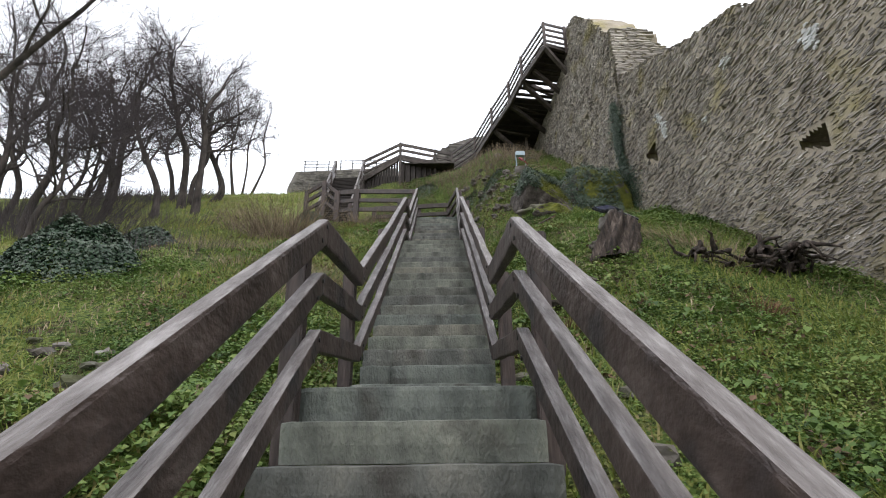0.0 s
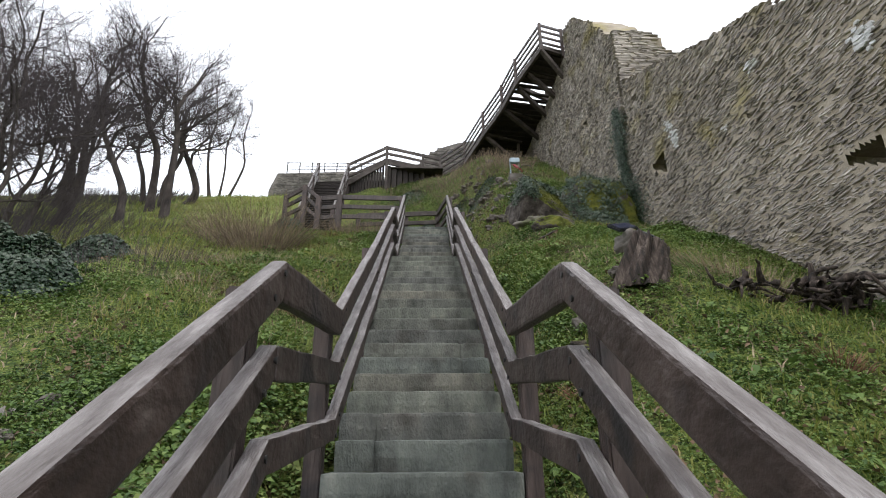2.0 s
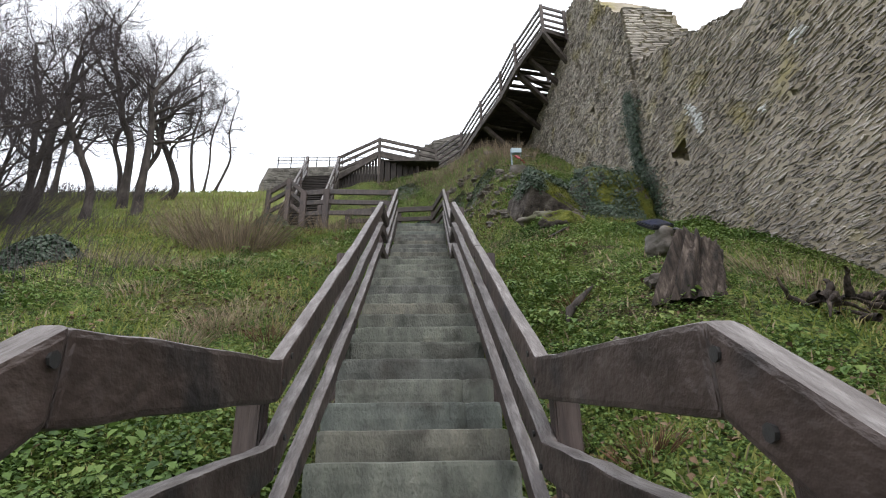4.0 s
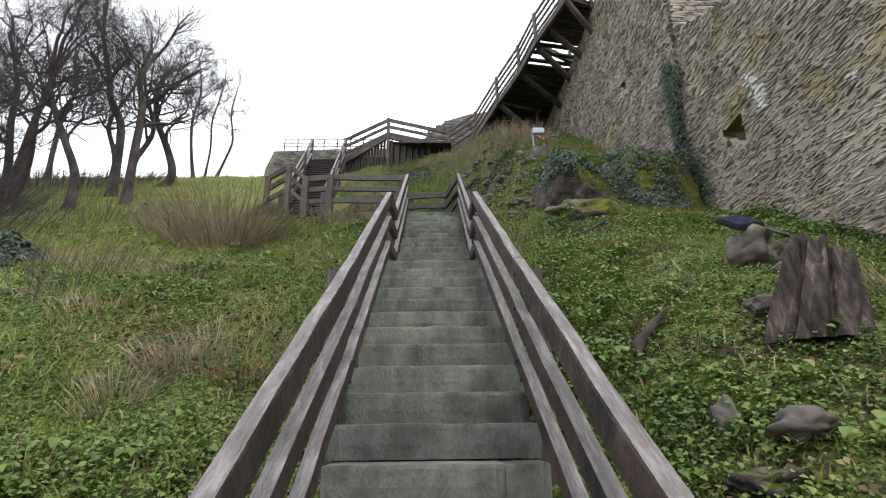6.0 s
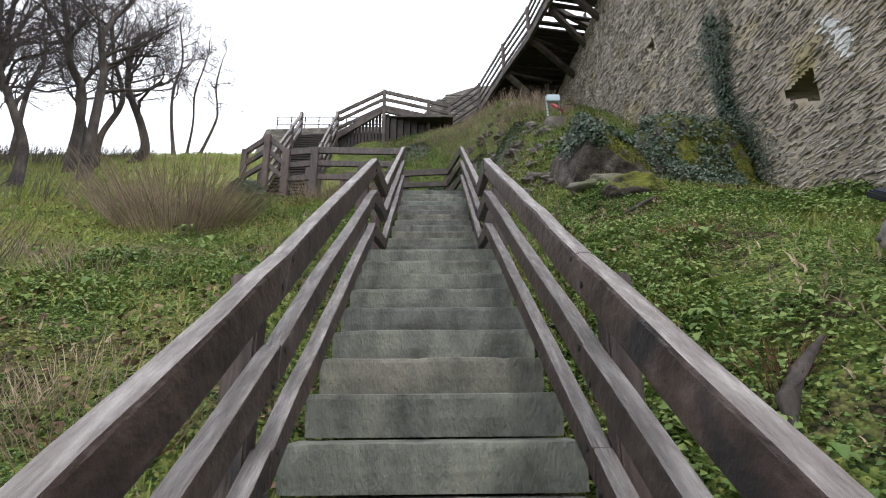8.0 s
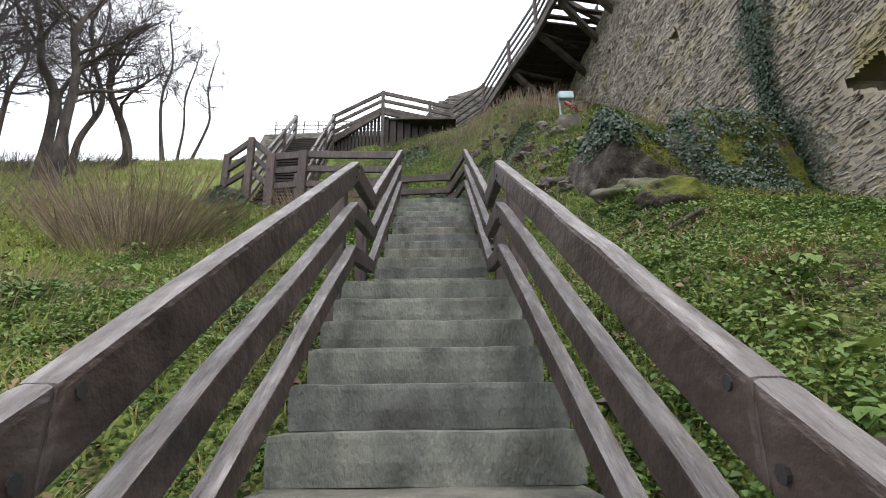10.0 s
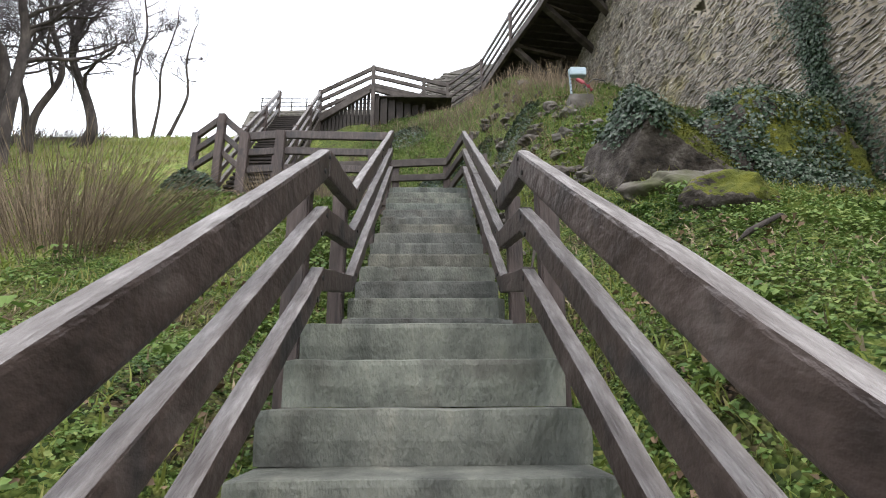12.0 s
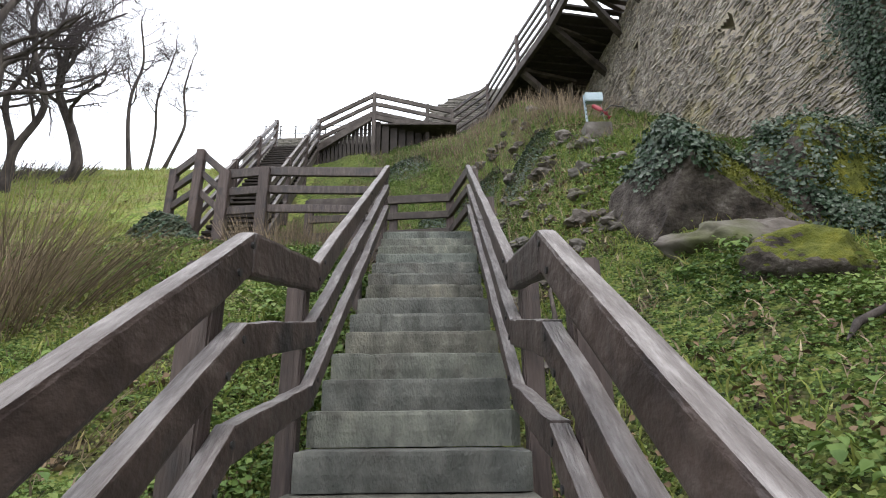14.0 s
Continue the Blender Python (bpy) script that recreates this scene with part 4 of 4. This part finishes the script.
boulder = lump("boulder", "large dark brown boulder with moss and trailing ivy", "boulder", (2.88, 11.55, 6.34), (1.2, 0.95, 1.15), ROCK_DARK, 3, MOSS, 0.5, 0.14, (((-0.12, -0.9, -0.42), 0.5), ((0.5, -0.66, 0.56), 0.2), ((-0.9, -0.3, 0.2), 0.9), ((0.1, -0.2, 0.97), 0.72)), 6)
boulder_2 = lump("boulder", "mossy rock half buried under ivy at the wall", "boulder", (3.85, 11.75, 6.1), (0.95, 0.8, 1.1), ROCK_DARK, 6, MOSS, 0.05, 0.2, (((0.1, -1, 0.15), 0.55),), 5)
lump("rock", "grey ledge of rock under a boulder's overhang", "rock", (2.55, 11.0, 5.78), (0.6, 0.3, 0.26), ROCK, 9, MOSS, 1.2, 0.3, (((0, -0.7, 0.7), 0.24),), 5)
lump("rock", "low rock thick with yellow-green moss", "rock", (2.5, 10.4, 5.48), (0.4, 0.32, 0.25), ROCK_DARK, 11, MOSS, -0.3, 0.22, None, 5)
lump("rock", "pale rock carrying a lamp", "rock", (2.58, 7.0, 3.76), (0.2, 0.15, 0.14), ROCK, 4, MOSS, 0.9, 0.4, None, 4)
lump("rock", "pale grey rock among green weeds", "rock", (1.68, 5.5, ground_z(1.68, 5.5) + 0.05), (0.15, 0.1, 0.075), ROCK, 5, None, 0.5, 0.4, None, 4)
lump("rock", "flat mossy rock beside a dark hollow", "rock", (1.42, 5.42, ground_z(1.42, 5.42) + 0.03), (0.17, 0.1, 0.06), ROCK_DARK, 15, MOSS, 0.95, 0.4, None, 4)
lump("rock", "small upright grey rock among green weeds", "rock", (1.46, 5.76, ground_z(1.46, 5.76) + 0.06), (0.07, 0.06, 0.09), ROCK, 8, None, 0.5, 0.4, None, 4)
random.seed(21)
for k in range(110):
    x, y = random.uniform(0.7, 2.3), random.uniform(11.6, 17.5)
    r = random.choice((random.uniform(0.04, 0.08), random.uniform(0.06, 0.14)))
    lump("stone", "grey rubble stone set in the steep bank", "stone", (x, y, ground_z(x, y) + 0.1 * r), (r * 1.2, r, r * 0.8), ROCK, 30 + k, MOSS, 0.75, 0.5, None, 3)
for k in range(26):
    x, y = random.uniform(-3.9, -2.2), random.uniform(3.4, 5.0)
    r = random.uniform(0.03, 0.1)
    lump("stone", "loose grey stone on bare soil", "stone", (x, y, ground_z(x, y) + 0.2 * r), (r * 1.3, r, r * 0.6), ROCK, 130 + k, None, 0.5, 0.4, None, 2)
for k in range(16):
    x, y = random.choice((random.uniform(0.75, 0.95), random.uniform(1.0, 4.3))), random.uniform(2, 13)
    r = random.uniform(0.05, 0.11)
    lump("stone", "small stone in the weeds beside the stair", "stone", (x, y, ground_z(x, y) + 0.2 * r), (r * 1.2, r, r * 0.7), ROCK, 160 + k, None, 0.5, 0.4, None, 2)

# stump: a fluted, hollow, leaning trunk foot with spreading buttresses
bm = bmesh.new()
rings = []
nseg, nr = 22, 150
foot = Vector((2.22, 5.98, ground_z(2.24, 5.98) - 0.12))
for i in range(nseg + 1):
    t = i / nseg
    row = []
    for k in range(nr):
        a = 2 * math.pi * k / nr
        tw = a - 0.25 * t
        ridge = abs(math.sin(tw * 3.5 + 0.4)) ** 0.7
        fl = (0.11 - 0.03 * t) * ridge + 0.035 * abs(math.sin(tw * 8.5 + 1)) + 0.012 * math.sin(tw * 27 + 2 * t) + 0.09 * noise.noise(Vector((math.cos(a) * 2, math.sin(a) * 2, t * 1.2)))
        rad = 0.08 + 0.085 * (1 - t) ** 1.6 + fl
        top = 0.57 - 0.1 * math.cos(a) + 0.07 * noise.noise(Vector((math.cos(a) * 4, math.sin(a) * 4, 9))) + 0.04 * noise.noise(Vector((math.cos(a) * 13, math.sin(a) * 13, 2)))
        row.append(bm.verts.new(foot + Vector((math.cos(a) * rad * 1.05 + 0.17 * t, math.sin(a) * rad * 0.8 + 0.08 * t, t * top))))
    rings.append(row)
for a, b in zip(rings, rings[1:]):
    for k in range(nr):
        bm.faces.new((a[k], a[(k + 1) % nr], b[(k + 1) % nr], b[k]))
inner = [bm.verts.new(v.co.lerp(foot + Vector((0.17, 0.08, v.co.z - foot.z)), 0.3) - Vector((0, 0, 0.03))) for v in rings[-1]]
hollow = bm.verts.new(foot + Vector((0.12, 0.06, 0.2)))
for k in range(nr):
    bm.faces.new((rings[-1][k], rings[-1][(k + 1) % nr], inner[(k + 1) % nr], inner[k]))
    bm.faces.new((inner[k], inner[(k + 1) % nr], hollow))
stump = mesh_object("tree_stump", bm, STUMP, None, "", True)
tagged(stump, "old hollow tree stump of grey-brown fluted rotten wood", "stump")


def root_pile(centre, seed, count, size, label):
    rng = random.Random(seed)
    pile = thing("root_pile", label, "roots")
    for k in range(count):
        p = Vector(centre) + Vector((rng.gauss(0, size), rng.gauss(0, size * 0.7), rng.uniform(-0.2, 0.2) * size / 0.25))
        d = Vector((rng.gauss(0, 1), rng.gauss(0, 1), rng.uniform(0.0, 1.2))).normalized()
        pts = [p]
        for i in range(6):
            d = (d + Vector((rng.gauss(0, 0.4), rng.gauss(0, 0.4), rng.gauss(0, 0.3) - 0.12))).normalized()
            pts.append(pts[-1] + d * rng.uniform(0.05, 0.12) * size / 0.25)
        r = rng.uniform(0.02, 0.07) * size / 0.25
        verts, faces = [], []
        tube(verts, faces, pts, [r * (1 - 0.13 * i) for i in range(7)], 6)
        raw("root", [tuple(v) for v in verts], faces, STUMP, pile, True)


root_pile((4.0, 5.75, ground_z(4.0, 5.75) + 0.22), 4, 40, 0.2, "tangle of dark dead roots at the wall's foot")
root_pile((3.05, 5.6, ground_z(3.05, 5.6) + 0.05), 5, 14, 0.15, "short dark dead roots among weeds")
for i, (pts, r, lab) in enumerate((([(1.3, 6.42, 0.0), (1.36, 6.5, 0.05), (1.46, 6.56, 0.06), (1.62, 6.6, 0.08)], 0.045, "dead crooked branch lying on the weeds"), ([(1.95, 9.5, 0.03), (2.1, 9.6, 0.03), (2.3, 9.55, 0.06), (2.42, 9.66, 0.02)], 0.022, "dead crooked branch lying on the weeds"), ([(0.9, 10.9, 0.0), (0.98, 11.0, 0.14), (1.0, 11.2, 0.2), (1.12, 11.3, 0.32)], 0.02, "pale dead branch on the bank"))):
    verts, faces = [], []
    tube(verts, faces, [Vector((x, y, ground_z(x, y) + 0.03 + h)) for x, y, h in pts], [r * 0.2, r, r * 0.75, r * 0.2], 7)
    tagged(raw("branch", [tuple(v) for v in verts], faces, BARK, None, True), lab, "branch")

# solar lamp on its rock
lamp = thing("solar_lamp", "black solar garden lamp tilted on a pale rock", "lamp")
m = pose(2.47, 6.95, 3.97, 38, -16, 25)
bm = box(-0.17, 0.17, -0.11, 0.11, -0.02, 0.02, 0.01)
bmesh.ops.transform(bm, matrix=m, verts=bm.verts)
housing = part("housing", bm, BLACK, lamp)
bm = box(-0.15, 0.15, -0.09, 0.09, 0.021, 0.026, 0)
bmesh.ops.transform(bm, matrix=m, verts=bm.verts)
part("panel", bm, material("solar_glass", [(0.01, 0.013, 0.03), (0.015, 0.02, 0.045)], 8, 0.1, 0.0), housing, "dark blue solar cells")
verts, faces = [], []
tube(verts, faces, [Vector(c) for c in ((2.5, 6.9, 3.88), (2.6, 6.8, 3.86), (2.72, 6.76, 3.78), (2.82, 6.72, 3.7))], [0.016] * 4, 6)
raw("cable", [tuple(v) for v in verts], faces, BLACK, lamp, True)

# small metal service stand with a red hose
bz = ground_z(2.55, 14.2)
stand = thing("service_stand", "grey metal stand with a small box and red hose on concrete", "service box")
stand.location = (0.2, 0.2, 0.14)
for dx in (-0.15, 0.13):
    leg = part("leg", board((2.35 + dx, 14.0, bz - 0.02), (2.35 + dx * 0.85 - 0.03, 14.02, bz + 0.58), 0.04, 0.035, 0.003, 0, False, 2), METAL, stand)
    for k in range(6):
        part("slot", box(2.335 + dx, 2.365 + dx - 0.015, 13.978, 13.982, bz + 0.08 + k * 0.07, bz + 0.1 + k * 0.07, 0), BLACK, leg)
part("box", box(2.19, 2.46, 13.93, 14.05, bz + 0.44, bz + 0.59, 0.012), METAL, stand)
part("foot", box(2.14, 2.54, 13.9, 14.2, bz - 0.3, bz + 0.06, 0.015), ROCK, stand)
verts, faces = [], []
tube(verts, faces, [Vector((2.28, 13.9, bz + 0.32)), Vector((2.36, 13.84, bz + 0.22)), Vector((2.44, 13.83, bz + 0.15)), Vector((2.5, 13.86, bz + 0.09))], [0.032] * 4, 8)
raw("hose", [tuple(v) for v in verts], faces, RED, stand, True)
verts, faces = [], []
tube(verts, faces, [Vector((2.4, 13.95, bz + 0.2)), Vector((2.55, 13.9, bz + 0.33)), Vector((2.75, 13.95, bz + 0.34)), Vector((2.85, 14.0, bz + 0.2))], [0.01] * 4, 6)
raw("cable", [tuple(v) for v in verts], faces, BLACK, stand, True)
verts, faces = [], []
tube(verts, faces, [Vector((3.55, 10.95, 5.62)), Vector((3.65, 10.92, 5.68)), Vector((3.78, 10.9, 5.74))], [0.03] * 3, 8)
tagged(raw("pipe", [tuple(v) for v in verts], faces, RED, None, True), "short red plastic pipe at the wall's foot", "pipe")


# ---- ivy ----
def ivy_on(label, sampler, count, seed, size=(0.024, 0.05)):
    rng = random.Random(seed)
    count = int(count * 1.5)
    pts, nrm, sz = [], [], []
    for k in range(count):
        p, n = sampler(rng)
        pts.append(p)
        nrm.append(n)
        sz.append(rng.uniform(*size))
    leaf_field("ivy", label, "ivy", pts, nrm, sz, IVY, seed, 0.5, 0.95)


def wall_ivy(rng):
    z = 5.9 + 3.4 * rng.random() ** 1.2
    wide = (0.28 + 0.12 * math.sin(z * 3)) * (1 if z < 8.7 else max(0.1, (9.5 - z) / 0.8)) + (0.3 * max(0, 7.3 - z))
    y = 11.75 + rng.gauss(0, 0.55) * wide
    return (wall_x(y, z) - 0.04 - 0.12 * rng.random(), y, z), (-1, -0.3, 0.3)


def mound(cx, cy, rx, ry, h):
    def f(rng):
        a, q = rng.uniform(0, 6.28), math.sqrt(rng.random())
        x, y = cx + math.cos(a) * q * rx, cy + math.sin(a) * q * ry
        return (x, y, ground_z(x, y) + h * (1 - q * q) * (0.8 + 0.35 * noise.noise(Vector((x * 3, y * 3, 2)))) + rng.uniform(-0.05, 0.04)), (math.cos(a) * q, math.sin(a) * q - 0.5, 1)
    return f


def surface_ivy(ob, keep):
    """Leaves on the faces of ob that keep() accepts."""
    faces = [p for p in ob.data.polygons if keep(p.center, p.normal)]

    def f(rng):
        p = rng.choice(faces)
        j = Vector((rng.gauss(0, 0.03), rng.gauss(0, 0.03), rng.gauss(0, 0.03)))
        return tuple(p.center + p.normal * rng.uniform(0.01, 0.07) + j), tuple(p.normal + Vector((0, -0.2, 0.2)))
    return f


def boulder_top(c, n):
    k = noise.noise(c * 1.7 + Vector((4, 0, 0)))
    return (c.z > 6.85 + 0.16 * k and n.z > 0.1 and c.x < 3.1) or (c.z > 6.4 + 0.35 * k and 1.95 < c.x < 2.4 + 0.2 * k and n.y < 0.3)


def rock_side(c, n):
    return (c.x < 3.8 + 0.5 * noise.noise(c * 2) or c.z > 6.7) and c.z > 5.6


def shoulder_ivy(rng):
    x, t = rng.uniform(3.2, 4.25), rng.random()
    z = 5.75 + 1.6 * t + 0.2 * noise.noise(Vector((x * 2, t * 3, 0)))
    return (x, 10.95 + 0.75 * t + rng.uniform(-0.1, 0.1), z), (-0.2, -1, 0.6)


ivy_on("ivy climbing the corner of the castle wall", wall_ivy, 5200, 41)
ivy_on("ivy draped over the top of the boulder", surface_ivy(boulder, boulder_top), 3400, 42, (0.03, 0.06))
ivy_on("ivy over the rock at the wall", surface_ivy(boulder_2, rock_side), 6500, 43)
ivy_on("ivy covering the rocks between boulder and wall", shoulder_ivy, 5600, 44)
ivy_on("dark ivy mound on the slope", mound(-5.1, 7.0, 1.0, 0.75, 0.85), 6500, 45, (0.035, 0.07))
ivy_on("dark ivy mound on the slope", mound(-5.4, 9.2, 0.6, 0.5, 0.5), 2400, 46, (0.035, 0.07))
ivy_on("dark ivy clump below the landing fence", mound(-3.6, 14.1, 0.55, 0.4, 0.55), 2200, 47, (0.03, 0.06))
ivy_on("ivy patch on the bank", mound(0.9, 16.6, 0.5, 0.5, 0.3), 1300, 48)
ivy_on("ivy patch on the bank", mound(1.7, 15.6, 0.5, 0.45, 0.3), 1300, 49)
ivy_on("ivy patch on the bank", mound(-0.6, 18.6, 0.6, 0.6, 0.35), 1300, 50)
ivy_on("ivy patch on the bank behind the landing", mound(0.15, 16.2, 0.4, 0.35, 0.25), 900, 51)


rng_moss = random.Random(61)
for rock, count in ((boulder, 9000), (boulder_2, 3500)):
    mossy = [p for p in rock.data.polygons if p.material_index == 1]
    pts = [mossy[rng_moss.randrange(len(mossy))] for k in range(count)]
    leaf_field("moss_tufts", "soft tufts of yellow-green moss on rock", "moss", [tuple(p.center + p.normal * rng_moss.uniform(-0.005, 0.03) + Vector((rng_moss.gauss(0, 0.015), rng_moss.gauss(0, 0.015), 0))) for p in pts], [tuple(p.normal) for p in pts], [rng_moss.uniform(0.014, 0.034) for p in pts], MOSS, count, 0.9)


# ---- slate pieces of the castle wall: those passed nearest are single stones, the rest is joined ----
def stone_mesh(rng, ln, ht, dp):
    """A thin slate seen end on: a flattened six-cornered block, its face towards -x."""
    face = [(-0.5, -0.25), (-0.28, -0.5), (0.3, -0.45), (0.5, -0.1), (0.3, 0.5), (-0.36, 0.42)]
    f = [(-dp * rng.uniform(0.5, 1.0), (a + rng.uniform(-0.1, 0.1)) * ln, (b + rng.uniform(-0.12, 0.12)) * ht) for a, b in face]
    b = [(0.05, c[1] * 1.12, c[2] * 1.2) for c in f]
    faces = [(5, 4, 3, 2, 1, 0)] + [(k, (k + 1) % 6, 6 + (k + 1) % 6, 6 + k) for k in range(6)]
    return f + b, faces


rng = random.Random(77)
NEAR_KINDS = []
for k in range(14):
    v, f = stone_mesh(rng, 1, 1, 1)
    me = bpy.data.meshes.new("slate")
    me.from_pydata(v, [], f)
    me.materials.append(SLATE)
    NEAR_KINDS.append(me)
for wall, y0, y1, tops in ((near_wall, 2.2, 11.5, NEAR_TOP), (far_wall, 11.5, 15.1, FAR_TOP), (low_wall, 15.1, 20.5, LOW_TOP)):
    verts, faces = [], []
    singles = 0
    zc = ground_z(4.7, y0, False) - 0.2
    ztop = max(z for _, z in tops)
    while zc < ztop + 0.1:
        y = y0 - rng.uniform(0, 0.12)
        hgt = rng.uniform(0.024, 0.04)
        while y < y1:
            ln = rng.choice((rng.uniform(0.05, 0.12), rng.uniform(0.09, 0.23)))
            yc, zz = y + ln / 2, zc + rng.uniform(-0.015, 0.015) + 0.03 * noise.noise(Vector((y * 0.8, zc, 3)))
            y += ln + (rng.uniform(0.008, 0.05) if wall is near_wall else rng.uniform(0.003, 0.02))
            if yc > y1 - 0.03 or zz > lerp_table(tops, yc) + 0.03 or zz < ground_z(4.6, yc, False) - 0.12 or in_hole(yc, zz, 0.05):
                continue
            if rng.random() < 0.12:
                continue
            x = wall_x(yc, zz)
            tilt = rng.gauss(0, 7)
            size = (rng.choice((rng.uniform(0.006, 0.022), rng.uniform(0.014, 0.042))), ln, hgt * (rng.uniform(0.45, 0.9) if wall is near_wall else rng.uniform(0.7, 1.0)))
            if wall is near_wall and singles < 300 and 5.0 < yc < 7.6 and 3.0 < zz < 5.4:
                ob = new("slate", rng.choice(NEAR_KINDS))
                ob.parent = wall
                ob.matrix_basis = pose(x, yc, zz, tilt, 0, 0) @ Matrix.Diagonal((*size, 1))
                singles += 1
                continue
            v, f = stone_mesh(rng, size[1], size[2], size[0])
            i = len(verts)
            ca, sa = math.cos(radians(tilt)), math.sin(radians(tilt))
            verts += [(x + a, yc + b * ca - c * sa, zz + b * sa + c * ca) for a, b, c in v]
            faces += [tuple(i + q for q in g) for g in f]
        zc += hgt
    raw("slate_courses", verts, faces, SLATE, wall)["kind"] = "stuff"


def facing_courses(parent, x0, x1, top, bottom, yface, seed, mat, thick=(0.035, 0.06)):
    rng = random.Random(seed)
    verts, faces = [], []
    z = bottom
    while z < top(x0) + 1.5:
        h = rng.uniform(*thick)
        x = x0
        while x < x1:
            ln = rng.uniform(0.15, 0.5)
            if z < top(x + ln / 2) and x + ln < x1 + 0.1:
                v, f = stone_mesh(rng, ln, h * 0.85, 0.05)
                i = len(verts)
                verts += [(x + ln / 2 - b, yface + a, z + c) for a, b, c in v]
                faces += [tuple(i + q for q in g) for g in f]
            x += ln + 0.02
        z += h
    raw("slate_courses", verts, faces, mat, parent)["kind"] = "stuff"


facing_courses(pier, 4.7, 7.5, lambda x: lerp_table(prof, x), 8.6, 11.44, 5, SLATE)
facing_courses(terrace, -11.4, -3.3, lambda x: 21.35 if x > -10.9 else 20.4, 17.5, 36.0, 6, DULL, (0.08, 0.14))
facing_courses(dome, -0.8, 4.4, lambda x: lerp_table([(-0.9, 14.3), (-0.2, 15.3), (0.6, 15.95), (1.6, 16.3), (3, 16.5), (4.5, 16.6)], x), 12.8, 24.0, 7, DULL, (0.06, 0.1))
# slates smeared with pale lime
for cy, cz, sy, sz, count in ((9.62, 7.2, 0.14, 0.3, 44), (5.33, 5.52, 0.13, 0.2, 30), (8.0, 6.2, 0.06, 0.05, 4), (7.0, 6.6, 0.12, 0.14, 8)):
    verts, faces = [], []
    for k in range(count):
        dz = rng.gauss(0, 0.5) * sz
        y, z = cy + 0.4 * dz + rng.gauss(0, 0.5) * sy, cz + dz
        v, f = stone_mesh(rng, rng.uniform(0.06, 0.17), rng.uniform(0.025, 0.05), rng.uniform(0.02, 0.05))
        i = len(verts)
        verts += [(wall_x(y, z) - 0.004 + a, y + b, z + c) for a, b, c in v]
        faces += [tuple(i + q for q in g) for g in f]
    raw("lime_slates", verts, faces, WHITE, near_wall)["label"] = "slates smeared with pale lime"
